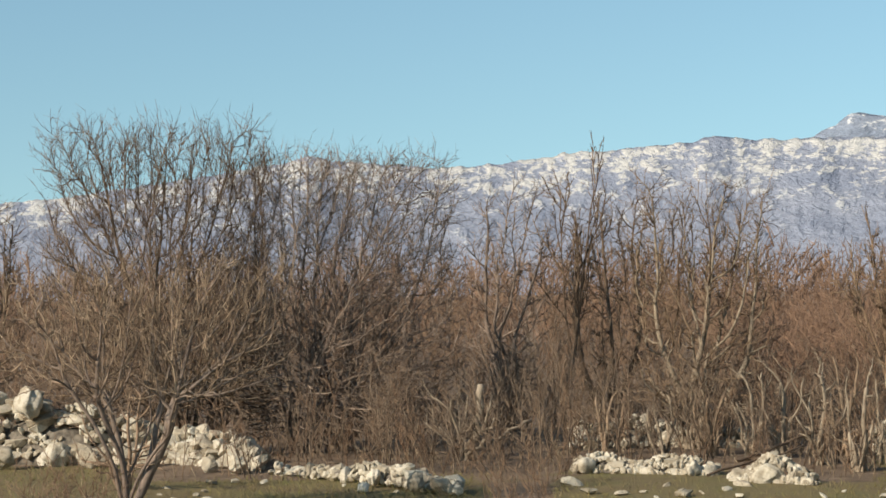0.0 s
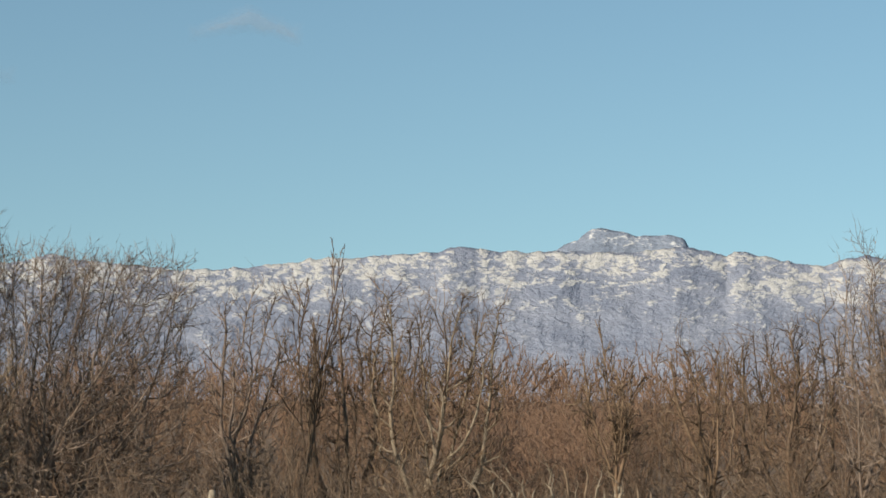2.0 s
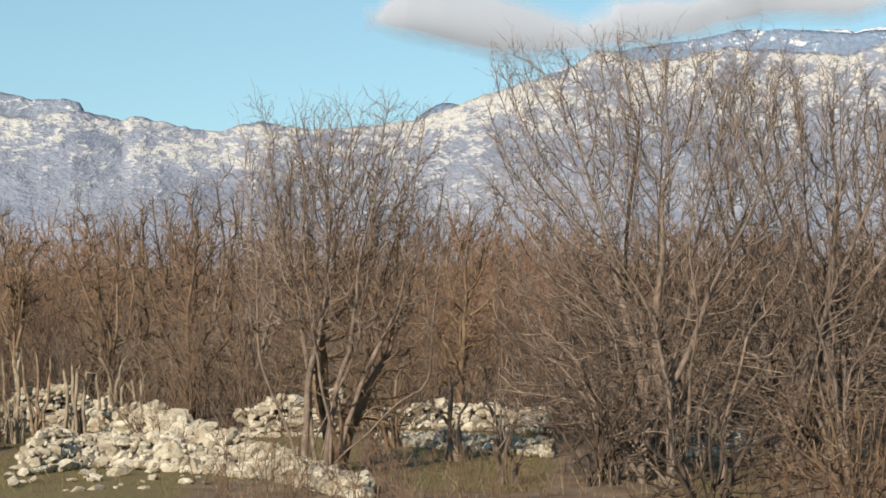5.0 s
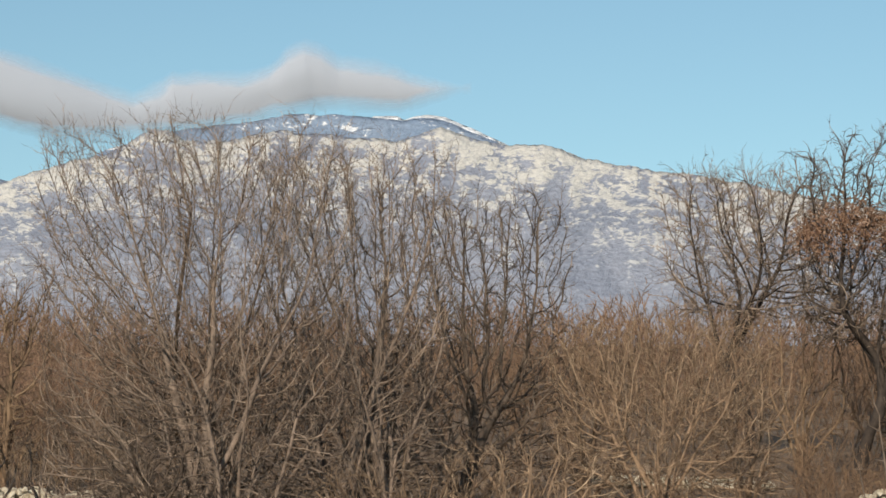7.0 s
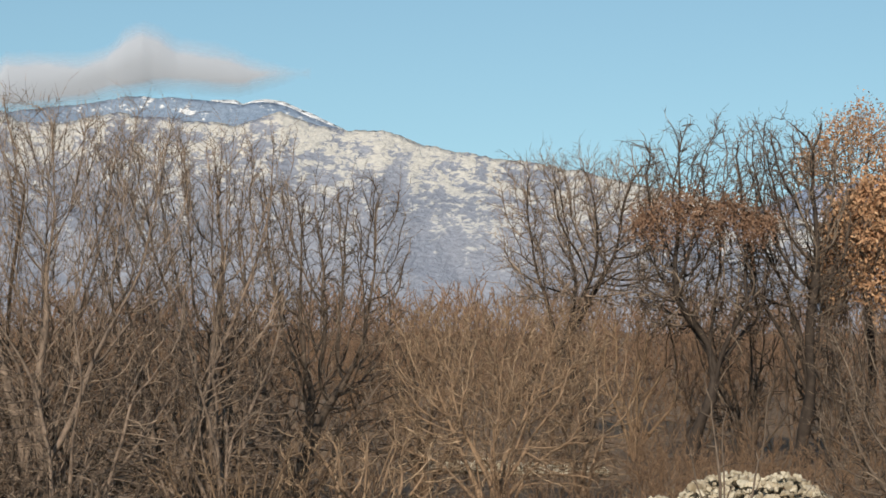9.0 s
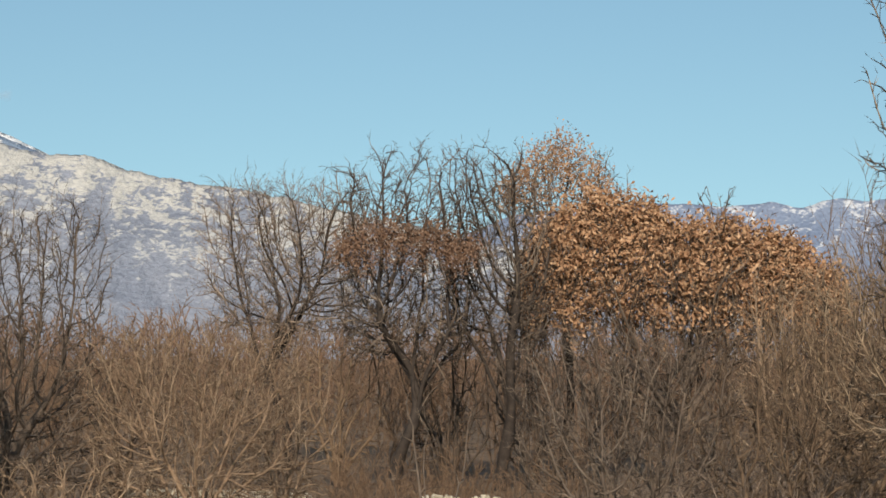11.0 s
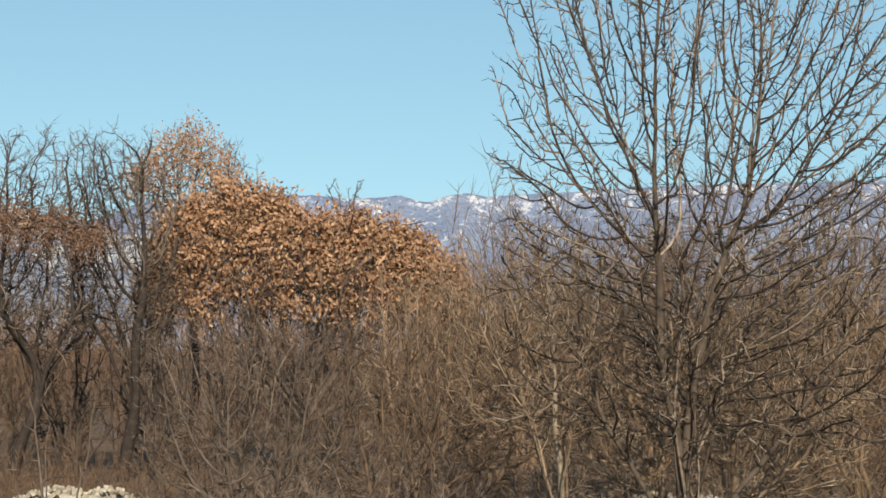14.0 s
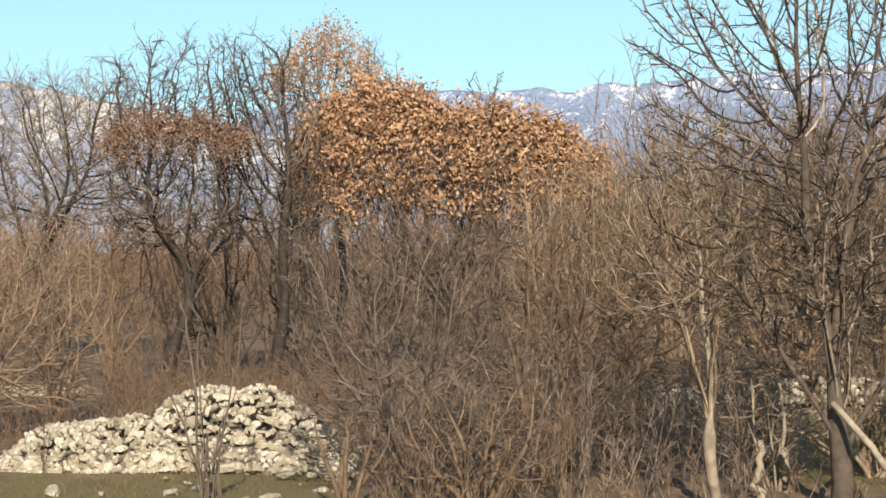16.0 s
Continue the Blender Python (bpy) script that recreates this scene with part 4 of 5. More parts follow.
plant("shrub", 35, 35.2, 21.5, ((32.2, -1.5, 4.0), (33.5, -4.0, 6.1), (35.4, -5.0, 6.3), (37.0, -4.5, 5.6), (38.2, -3.0, 3.8)), "large leafless shrub with many rising stems", BARK_DUSK, 0.032,
      stems=26, fork=0.5, count=6500, gap=0.16, up=0.14, hold=0.68, wander=0.15, twig=(0.05, 0.3, 3), twig_up=0.3, thin=0.62, dense=1.0, taper=0.85, stout=0.8, bare=3.0, stem_mat=BARK_DUSK, feet=0.6)
plant("shrub", 36, 38.4, 25.0, ((35.8, -1.5, 3.0), (37.0, -3.5, 4.6), (37.8, -4.0, 4.95), (39.1, -4.0, 4.95), (39.9, -3.5, 3.9), (40.8, -2.5, 2.0), (41.6, -1.0, 1.1)), "dark leafless shrub with crooked branches",
      BARK_OAK, 0.042, stems=12, fork=0.4, count=6000, gap=0.17, up=0.1, hold=0.45, wander=0.2, twig=(0.07, 0.26, 3), twig_up=0.1, thin=0.75, dense=1.0, taper=0.7, stout=0.6, bare=2.5)
shrub(37, 44.0, 24.0, 1.55, 3.2, 3.2, 20, BARK_TAN, "low reddish shrub with arching shoots", 0.7, 0.016, kids=(9, 8, 6), twigs=1.8, crook=0.06, thin=0.6)
shrub(83, 46.5, 25.5, 1.35, 1.8, 1.6, 12, BARK_TAN, "low reddish shrub with arching shoots", r=0.015, thin=0.6)
shrub(84, 41.8, 26.5, 0.9, 1.6, 1.6, 12, BARK_DARK, "low brown shrub beside the reddish one", r=0.02)
plant("tree", 38, 46.6, 40.0, ((43.8, 2.0, 2.6), (44.5, 1.8, 3.7), (45.2, 1.2, 5.0), (46.1, 0.6, 5.55), (47.3, 0.6, 5.5), (48.6, 0.8, 4.6), (49.2, 1.6, 2.6)), "leafless tree with an open rounded crown",
      BARK_DUSK, 0.085, stems=1, fork=2.1, count=3000, gap=0.27, up=0.1, hold=0.45, wander=0.18, twig=(0.1, 0.5, 4), deep=0.8, stem_mat=OAK_TRUNK, thin=0.66, taper=0.58, bend=0.22, prongs=6, low_prong=0.8)
plant("oak_tree", 39, 49.6, 32.8, ((47.8, 0.3, 1.6), (48.3, -0.2, 3.4), (48.7, 0.6, 4.8), (49.2, 0.7, 5.3), (49.45, 0.8, 6.7), (49.85, 0.8, 5.2), (50.9, -0.2, 4.7), (51.6, 0.0, 3.4), (51.9, 0.4, 2.6)),
      "dark oak with crooked limbs and a band of rusty leaves", BARK_OAK, 0.088, fork=1.7, count=4600, gap=0.19, up=0.0, hold=0.35, wander=0.24, twig=(0.08, 0.32, 3), deep=0.9, stem_mat=OAK_TRUNK, twig_up=0.0,
      leaf=LEAF_RUST, dome=(11000, ((47.9, 2.9), (48.6, 3.75), (49.6, 3.85), (51.0, 3.6), (51.9, 2.9)), 2.7, 1.1, 1, 0.06), thin=0.8, rise=1.6, taper=0.62, bend=0.45, prongs=7, low_prong=0.6, prong_reach=0.45)
plant("oak_tree", 40, 52.6, 33.3, ((50.9, 2.0, 4.2), (51.2, 1.6, 5.3), (51.4, 1.4, 6.7), (51.75, 1.3, 5.7), (52.5, 1.0, 5.4), (53.2, 0.2, 4.7), (53.9, 0.5, 3.4), (54.2, 0.8, 2.2)),
      "dark leafless oak with rising crooked limbs", BARK_OAK, 0.095, fork=1.8, count=4600, gap=0.18, up=0.06, hold=0.38, wander=0.22, twig=(0.08, 0.32, 3), deep=0.9, stem_mat=OAK_TRUNK, twig_up=0.05, thin=0.8, rise=1.6, taper=0.62, bend=0.45, prongs=8, low_prong=0.5)
tree("oak_tree", 41, 57.9, 36.0, 4.3, 2.7, 3.4, 1.2, 1.1, 10, 0.12, BARK_OAK, "broad oak holding withered rust-brown leaves", trunk_mat=OAK_TRUNK, up=0.06, angle=0.85, kids=(7, 6, 4), leader=0.3,
     dome=(60000, ((53.2, 1.9), (53.5, 3.4), (54.2, 4.0), (55.2, 4.6), (55.9, 4.75), (56.7, 4.5), (57.8, 3.85), (59.4, 3.7), (60.6, 3.5), (61.5, 2.8), (62.3, 1.9)), 0.85, 1.2, 11, 0.105))
plant("oak_tree", 42, 54.4, 38.0, ((53.0, 4.0, 5.4), (53.9, 3.2, 6.3), (55.0, 3.2, 6.3), (55.8, 3.8, 5.3), (56.4, 4.2, 4.8)), "oak with a thin scatter of pale rusty leaves", BARK_OAK, 0.07, fork=3.2, count=1500, gap=0.19,
      up=0.12, hold=0.45, wander=0.16, twig=(0.16, 0.32, 3), deep=0.9, stem_mat=OAK_TRUNK, dome=(7000, ((52.7, 4.6), (53.5, 5.7), (54.2, 6.3), (54.9, 6.2), (55.6, 5.0)), 4.2, 1.6, 3, 0.075), thin=0.62, taper=0.9, prongs=4)
shrub(43, 56.3, 17.8, 1.15, 3.4, 3.3, 22, BARK_OAK, "fan-shaped leafless shrub of thin stems", 0.65, 0.016, kids=(9, 8, 6), twigs=1.6, taper=0.55, up=0.22, crook=0.03, thin=0.58)
shrub(44, 60.6, 18.2, 1.5, 2.8, 3.0, 18, BARK_DARK, "thin-stemmed leafless shrub in dry brush", 0.6, 0.016, kids=(9, 8, 6), twigs=1.6, taper=0.55, up=0.22, crook=0.03, thin=0.58)
shrub(45, 62.8, 23.0, 3.0, 2.8, 2.8, 14, BARK_BROWN, "brown leafless shrub behind the nearer stems", 0.5, 0.02)
shrub(51, 50.7, 17.4, -0.3, 1.5, 1.5, 13, BARK_OAK, "thin dark upright shoots before the stone heap", r=0.009, kids=(4, 3, 3), up=0.25, taper=0.55)
plant("tree", 46, 65.4, 16.4, ((61.6, -1.6, 0.4), (63.2, -2.4, 3.6), (65.0, -2.6, 4.4), (66.2, -2.6, 2.6), (67.0, -1.4, 0.6)), "small leafless tree with a pale crooked trunk", BARK_ASH, 0.046,
      fork=0.8, lean=-0.12, count=2400, gap=0.15, up=0.28, hold=0.65, wander=0.16, twig=(0.11, 0.24, 2), twig_up=0.3, thin=0.85, rise=0.9, limb_least=0.6, taper=0.8, bend=0.9, prongs=7, low_prong=0.75, steep=0.35,
      stem_mat=BARK_GREY)
plant("pear_tree", 47, 68.9, 16.2, ((63.0, 4.2, 6.2), (63.8, 2.2, 7.0), (65.2, -0.2, 8.6), (67.0, -2.0, 12.0), (68.9, -3.2, 13.4), (71.0, -2.6, 13.0), (73.0, -1.4, 11.5), (74.6, 0.4, 9.6), (76.0, 2.0, 6.0)),
      "tall leafless wild pear with many steep limbs", BARK_PEAR, 0.06, fork=1.5, count=9500, gap=0.14, up=0.26, hold=0.68, wander=0.16, twig=(0.08, 0.14, 2), thin=1.25, rise=0.8, deep=0.75, limb_least=0.3, taper=0.7, bend=0.15, prongs=15, low_prong=0.28, prong_reach=0.45, steep=0.6, stem_mat=BARK_LIMB, stout=0.3)
# the dark bark of the first and third bush stands in for shadow
shrub(78, 36.6, 17.2, -2.6, 3.0, 3.0, 14, BARK_DARK, "low bush before the dense shrubs, twigs darkened for shadow", r=0.016)
shrub(79, 40.2, 17.6, -2.2, 2.6, 2.6, 12, BARK_TAN, "low reddish bush before the dense shrubs", r=0.016)
shrub(80, 32.2, 16.8, -3.4, 2.2, 2.4, 12, BARK_DARK_SHADE, "low bush before the dense shrubs, twigs darkened for shadow", r=0.016)
shrub(81, 58.4, 16.4, -3.2, 2.4, 2.4, 12, BARK_DARK, "low dark bush in dry brush", r=0.015)
shrub(82, 54.6, 16.6, -4.0, 1.2, 1.6, 8, BARK_DARK, "low dark bush at the foot of the heap", r=0.014)
shrub(75, 51.1, 34.6, 1.3, 1.5, 1.4, 14, BARK_DARK_SHADE, "dark leafless undergrowth below the oaks", 0.5, 0.018)
shrub(76, 53.6, 35.2, 1.7, 1.5, 1.5, 14, BARK_DARK_SHADE, "dark leafless undergrowth below the oaks", 0.5, 0.018)
shrub(77, 48.0, 34.5, 1.0, 1.5, 1.4, 12, BARK_BROWN, "brown leafless undergrowth below the oaks", 0.5, 0.018)
shrub(70, 64.0, 30.0, 3.7, 2.6, 2.4, 18, BARK_TAN, "reddish-brown leafless shrub beyond the saplings", 0.5, 0.02)
shrub(71, 67.4, 30.0, 4.1, 2.8, 2.8, 22, BARK_BROWN, "brown leafless shrub beyond the pear", 0.5, 0.02)
shrub(72, 71.8, 29.0, 4.3, 2.8, 2.8, 22, BARK_BROWN, "brown leafless shrub beyond the pear", 0.5, 0.02)
shrub(73, 61.2, 26.5, 2.7, 2.0, 2.0, 13, BARK_TAN, "reddish-brown leafless shrub before the leafy oak", 0.45, 0.018)
shrub(69, 69.6, 18.6, 3.0, 5.4, 4.6, 18, BARK_ASH, "leafless stems rising behind the pear", 0.75, 0.024, kids=(9, 7, 5))
shrub(48, 73.8, 24.0, 5.5, 2.5, 2.5, 12, BARK_BROWN, "tall leafless shrub behind the pear")
tree("tree", 49, 59.4, 52.0, 5.0, 0.7, 0.8, 2.5, 0.3, 4, 0.06, BARK_DARK, "far slender leafless tree", kids=(7, 5, 3))


def brush_gap(az, d):
    """False on the clearings and before the oaks' trunks."""
    return open_turf(az, d) & ~(((az > 48.6) & (az < 50.7) | (az > 51.7) & (az < 53.4)) & (d < 33))


def shade_gap(az, d):
    """False also before the low bush under the dense shrub, whose dark bark stands in for shade."""
    return open_turf(az, d) & ~((az > 27.8) & (az < 31.4) & (d < 20.5))


def red_gap(az, d):
    """False where the nearer thicket opens on the reddish one beyond."""
    return ~((az > 8.2) & (az < 12.4) | (az > 24.6) & (az < 28))


def thicket(name, seed, mat, label, count, az0, az1, d0, d1, h0, h1, lean, kids, r, rmin, up=0.14, keep=None, steps=5, swell=0.22):
    """A belt of uncountable leafless stems."""
    rng = np.random.default_rng(seed)
    az, d = rng.uniform(az0, az1, count), rng.uniform(d0, d1, count)
    if keep:
        ok = keep(az, d)
        az, d = az[ok], d[ok]
    az = np.radians(az)
    k = len(az)
    base = np.stack([d * np.sin(az), d * np.cos(az), np.full(k, -0.06)], 1)
    ways = fan(rng, k, lean)
    clump = 1 - swell + swell * np.sin(az * 47 + d * 0.31) * np.sin(az * 23 + 1.7 - d * 0.17)
    lens = rng.uniform(h0, h1, k) * clump
    pts, rad = extend(rng, base, ways, lens, np.full(k, r), steps, 0.12, 0.06, 0.35)
    sets = [(pts, rad, 3)] + grow(rng, pts, rad, lens, (
        (kids[0], 0.12, 1.0, 0.6, 0.42, 0.6, 1, 0.16, up, 3, rmin * 1.3),
        (kids[1], 0.1, 1.0, 0.6, 0.5, 0.75, 1, 0.18, up, 3, rmin)))
    tagged(new(name, tube_mesh(name, sets, mat)), label, "thicket", kind="stuff")


thicket("far_thicket", 61, TWIG_FAR, "far reddish-brown leafless thicket across the plain", 1750, -18, 80, 60, 104, 3.2, 4.0, 0.25, (6, 5), 0.022, 0.023, steps=3, swell=0.09)
thicket("middle_thicket", 62, TWIG_MID, "brown leafless thicket behind the stone walls", 1250, -18, 80, 35, 56, 2.0, 3.2, 0.4, (8, 8), 0.012, 0.0068, keep=red_gap, steps=3)
thicket("low_thicket", 67, TWIG_FAR, "low reddish leafless thicket in a gap of the brown one", 330, 7.8, 12.8, 33, 58, 1.5, 2.5, 0.35, (7, 7), 0.012, 0.0075, steps=3)
thicket("low_thicket", 68, TWIG_FAR, "low reddish leafless thicket beside the dense shrub", 260, 24.2, 28.6, 36, 58, 1.8, 2.9, 0.35, (7, 7), 0.012, 0.0075, steps=3)
thicket("low_brush", 69, TWIG_MID, "low dry brush at the oaks' feet", 330, 48, 54, 22.5, 33, 0.3, 0.9, 0.5, (5, 5), 0.007, 0.0045, steps=3)
thicket("tall_thicket", 66, TWIG_MID, "tall brown leafless thicket beyond the pear", 400, 62.2, 82, 34, 52, 4.0, 5.6, 0.25, (8, 8), 0.014, 0.0075, steps=3)
thicket("brush", 63, TWIG_MID, "low dry brush and thin stems along the walls", 1050, -16, 77, 24.5, 35, 0.5, 1.9, 0.45, (6, 6), 0.008, 0.0045, keep=brush_gap, steps=3)
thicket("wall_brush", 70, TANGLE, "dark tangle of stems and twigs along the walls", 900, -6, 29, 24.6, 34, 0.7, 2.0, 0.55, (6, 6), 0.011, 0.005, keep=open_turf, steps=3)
thicket("stem_brush", 72, BARK_DUSK, "thin upright stems and weeds round the saplings", 380, 56.5, 67.4, 16.6, 25, 0.5, 1.7, 0.4, (6, 6), 0.007, 0.0036, steps=3)
thicket("near_brush", 64, TWIG_MID, "tangle of dry weeds and twigs near the stand", 1900, -16, 77, 15.8, 25.5, 0.3, 1.1, 0.6, (5, 5), 0.006, 0.0032, keep=shade_gap, steps=3)

thicket("dry_weeds", 65, WEED, "pale dry weed stalks between the shrubs", 3000, -16, 77, 15.5, 27, 0.15, 0.55, 0.5, (2, 2), 0.005, 0.0032, keep=open_turf, steps=2)


# ---- turf ----
def build_grass():
    """Short winter grass blades over the clearings."""
    rng = np.random.default_rng(71)
    k = 26000
    az, d = rng.uniform(-14, 76, k), 15 + 12 * rng.random(k) ** 0.8
    ok = ~open_turf(az, d)
    az, d = np.radians(az[ok]), d[ok]
    k = len(az)
    p = np.stack([d * np.sin(az), d * np.cos(az), np.full(k, -0.03)], 1)
    w = fan(rng, k, 0.8)
    pts, rad = extend(rng, p, w, rng.uniform(0.05, 0.14, k), np.full(k, 0.005), 1, 0.25, -0.05, 0.5)
    tagged(new("grass", tube_mesh("grass", [(pts, rad, 3)], GRASS)), "short yellow-green winter grass", "grass", kind="stuff")


GRASS = bark_material("grass_blade", (0.15, 0.11, 0.055), (0.20, 0.162, 0.068), (0.175, 0.175, 0.06))
build_grass()


# ---- stones ----
def stone_mesh(seed):
    """One angular block: the hull of a few points on a squashed ball."""
    rng = np.random.default_rng(seed)
    p = rng.uniform(-1, 1, (20, 3))
    p /= (np.abs(p) ** 3).sum(1, keepdims=True) ** (1 / 3)
    p *= rng.uniform(0.8, 1.0, (20, 1)) * np.array([1.0, rng.uniform(0.65, 0.95), rng.uniform(0.5, 0.8)])
    bm = bmesh.new()
    for q in p:
        bm.verts.new(q)
    bmesh.ops.convex_hull(bm, input=list(bm.verts))
    bmesh.ops.delete(bm, geom=[v for v in bm.verts if not v.link_faces], context="VERTS")
    for f in bm.faces:
        f.smooth = False
    me = bpy.data.meshes.new("stone")
    bm.to_mesh(me)
    bm.free()
    me.materials.append(STONE)
    return me


STONES = [stone_mesh(100 + i) for i in range(16)]
HULLS = [(np.array([v.co for v in me.vertices]), np.array([p.vertices[:] for p in me.polygons])) for me in STONES[:6]]
# core rubble, its colour darkened for the shadow in the gaps between stones
m, n, l, b = material("gap_shade_rubble", 0.95)
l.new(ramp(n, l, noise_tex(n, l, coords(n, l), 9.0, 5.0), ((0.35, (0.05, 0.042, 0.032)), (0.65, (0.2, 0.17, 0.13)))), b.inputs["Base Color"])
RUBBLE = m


def stone_wall(seed, knots, depth, size, label, name="stone_wall", big=0.12, lay=0.35, gaps=0.04):
    """Heaped or laid limestone along (bearing, distance, height) knots: a packed core and single stones over it."""
    rng = np.random.default_rng(seed)
    pts = [pol(a, d) for a, d, _ in knots]
    cum = [0.0]
    for a, b in zip(pts, pts[1:]):
        cum.append(cum[-1] + (b - a).length)
    total = cum[-1]

    def broken(s):
        """True in the breaks of a ruined row."""
        return gaps > 0.2 and math.sin(2.1 * s + seed) + 0.7 * math.sin(5.3 * s + 2 * seed) < -0.55

    def at(s):
        x = np.interp(s, cum, [p.x for p in pts])
        y = np.interp(s, cum, [p.y for p in pts])
        h = np.interp(s, cum, [k[2] for k in knots])
        return x, y, h

    ob = new(name)
    ob.empty_display_size = 0.2
    ob.location = (pts[0] + pts[-1]) / 2
    o = ob.location
    tagged(ob, label, "stone wall", kind="structure")
    n = max(8, int(total / 0.2))
    v, q = [], []
    for i in range(n + 1):
        x, y, h = at(total * i / n)
        h *= min(1.0, 4 * i / n + 0.02, 4 * (n - i) / n + 0.02) * rng.uniform(0.6, 0.72) * (0.25 if broken(total * i / n) else 1.0)
        w = unit(np.array([x, y]))
        for off, z in ((-0.5, -0.1), (-0.4, 0.42), (-0.2, 0.8), (0.06, 0.9), (0.34, 0.5), (0.5, -0.1)):
            v.append((x + w[0] * off * depth - o.x, y + w[1] * off * depth - o.y, z * max(h - 0.03, 0.03)))
    for i in range(n):
        for k in range(5):
            a = i * 6 + k
            q.append((a, a + 1, a + 7, a + 6))
    child("core", mesh_from("core", v, [np.array(q)], RUBBLE, True), ob, "packed rubble core, darkened for the shadow gaps between the stones")
    # stones in rough courses from the foot over the crown
    hm = np.mean([k[2] for k in knots])
    us = np.linspace(-0.5, 0.36, 60)
    prof = np.where(us < 0, 1 - (np.abs(us) / 0.5) ** 2.6, 1 - (np.maximum(us, 0) / 0.6) ** 2.2)
    arc = np.concatenate([[0], np.cumsum(np.hypot(np.diff(us) * depth, np.diff(prof) * hm))])
    rows = max(2, int(arc[-1] / (size * 0.8)))
    cols = max(4, int(total / (size * 0.95)))
    while rows * cols > 295:
        cols = int(cols * 0.97)
        rows = max(2, int(rows * 0.985))
    span = math.sqrt(total / cols * arc[-1] / rows)

    def seat(s, g, b, sink):
        """The place of a stone at s along the wall and g of the way over it."""
        x, y, h = at(s)
        h *= 0.9 + (0.05 if name == "stone_heap" else 0.32 if gaps > 0.2 else 0.16) * math.sin(s * 2.3 + seed) * math.sin(s * 5.1 + 2 * seed)
        w = unit(np.array([x, y]))
        u = np.interp(g * arc[-1], arc, us)
        z = h * np.interp(u, us, prof) * rng.uniform(0.9, 1.0)
        return Vector((x + w[0] * u * depth - o.x, y + w[1] * u * depth - o.y, max(z - b * sink, b * 0.12)))

    for j in range(rows):
        for i in range(cols):
            s = (i + 0.5 * (j % 2) + rng.normal(0, 0.2)) / cols * total
            if not 0 <= s <= total or rng.random() < (0.85 if broken(s) else gaps):
                continue
            b = span * 0.62 * rng.uniform(0.65, 1.3) * (1.5 if rng.random() < big else 1.0)
            st = new("stone", STONES[rng.integers(len(STONES))])
            st.parent = ob
            st.matrix_local = Matrix.LocRotScale(seat(s, (j + rng.uniform(0.15, 0.85)) / rows, b, 0.62),
                                                 Euler((rng.normal(0, lay), rng.normal(0, lay), rng.random() * 6.28)), Vector((b * rng.uniform(0.9, 1.4), b, b * rng.uniform(0.6, 1.0))))
    # small stuff wedged between them
    vs, fs, base = [], [], 0
    for i in range(200 if name == "stone_wall" else 800 if name == "stone_heap" else 430):
        b = span * rng.uniform(0.2, 0.42)
        hv, hf = HULLS[rng.integers(len(HULLS))]
        m = Matrix.LocRotScale(seat(rng.random() * total, rng.random() ** 1.5, b, 0.9), Euler(rng.uniform(0, 6, 3)), Vector((b, b, b)))
        m = np.array(m)
        vs.append(hv @ m[:3, :3].T + m[:3, 3])
        fs.append(hf + base)
        base += len(hv)
    child("small_stones", mesh_from("small_stones", np.concatenate(vs), [np.concatenate(fs)], STONE, True), ob, "small limestone chips between the blocks")["kind"] = "stuff"
    return ob


stone_wall(201, ((-14.2, 29, 1.1), (-12.2, 28.5, 1.15), (-10.8, 28, 0.85), (-8, 27.5, 0.6), (-5.4, 26, 0.35)), 1.1, 0.25, "tumbled pale limestone wall among shrubs", big=0.3)
stone_wall(202, ((-5.1, 25.2, 0.12), (-2.5, 24, 0.2), (-0.8, 23, 0.27), (0.3, 22.4, 0.1)), 0.5, 0.2, "low row of pale limestone blocks in the grass", big=0.3, gaps=0.5)
stone_wall(203, ((3.5, 24.8, 0.2), (4.2, 24.7, 0.3), (5.2, 24.6, 0.2), (7.4, 24.2, 0.22), (7.7, 24.2, 0.08)), 0.6, 0.18, "low pale limestone wall at the grass edge", big=0.25, gaps=0.3)
stone_wall(204, ((3.6, 28.5, 0.45), (6, 29, 0.42), (8.6, 28.5, 0.3)), 0.8, 0.22, "broken limestone wall behind brush", gaps=0.12)
stone_wall(205, ((8.1, 23.4, 0.12), (9.2, 23.2, 0.32), (10.5, 23, 0.15)), 0.6, 0.2, "few pale limestone blocks in the grass", big=0.3, gaps=0.35)
stone_wall(206, ((12.2, 28, 0.3), (12.8, 27.9, 0.6), (14, 27.6, 0.64), (15.4, 27.2, 0.5)), 0.9, 0.19, "flat-topped dry limestone wall", lay=0.15)
stone_wall(207, ((12.7, 22.4, 0.15), (13.2, 22.6, 0.4), (14.6, 23.2, 0.35), (16.4, 22.8, 0.35), (19.4, 21.4, 0.1)), 1.7, 0.17, "spilled bank of pale limestone rubble", "rubble_bank")
stone_wall(208, ((15.0, 27, 0.5), (16.4, 25.4, 0.52), (18.4, 23.0, 0.34), (20.3, 21.0, 0.26), (22.6, 19.3, 0.12)), 1.4, 0.18, "sloping bank of pale limestone rubble", "rubble_bank")
stone_wall(209, ((18.8, 26.2, 0.4), (20, 26, 0.66), (21.9, 25.8, 0.62)), 0.7, 0.15, "dry limestone wall of small flat stones", lay=0.15)
stone_wall(210, ((22.4, 27.4, 0.25), (24.5, 27.2, 0.36), (27.9, 26.4, 0.34)), 0.8, 0.16, "low dry limestone wall behind shrubs")
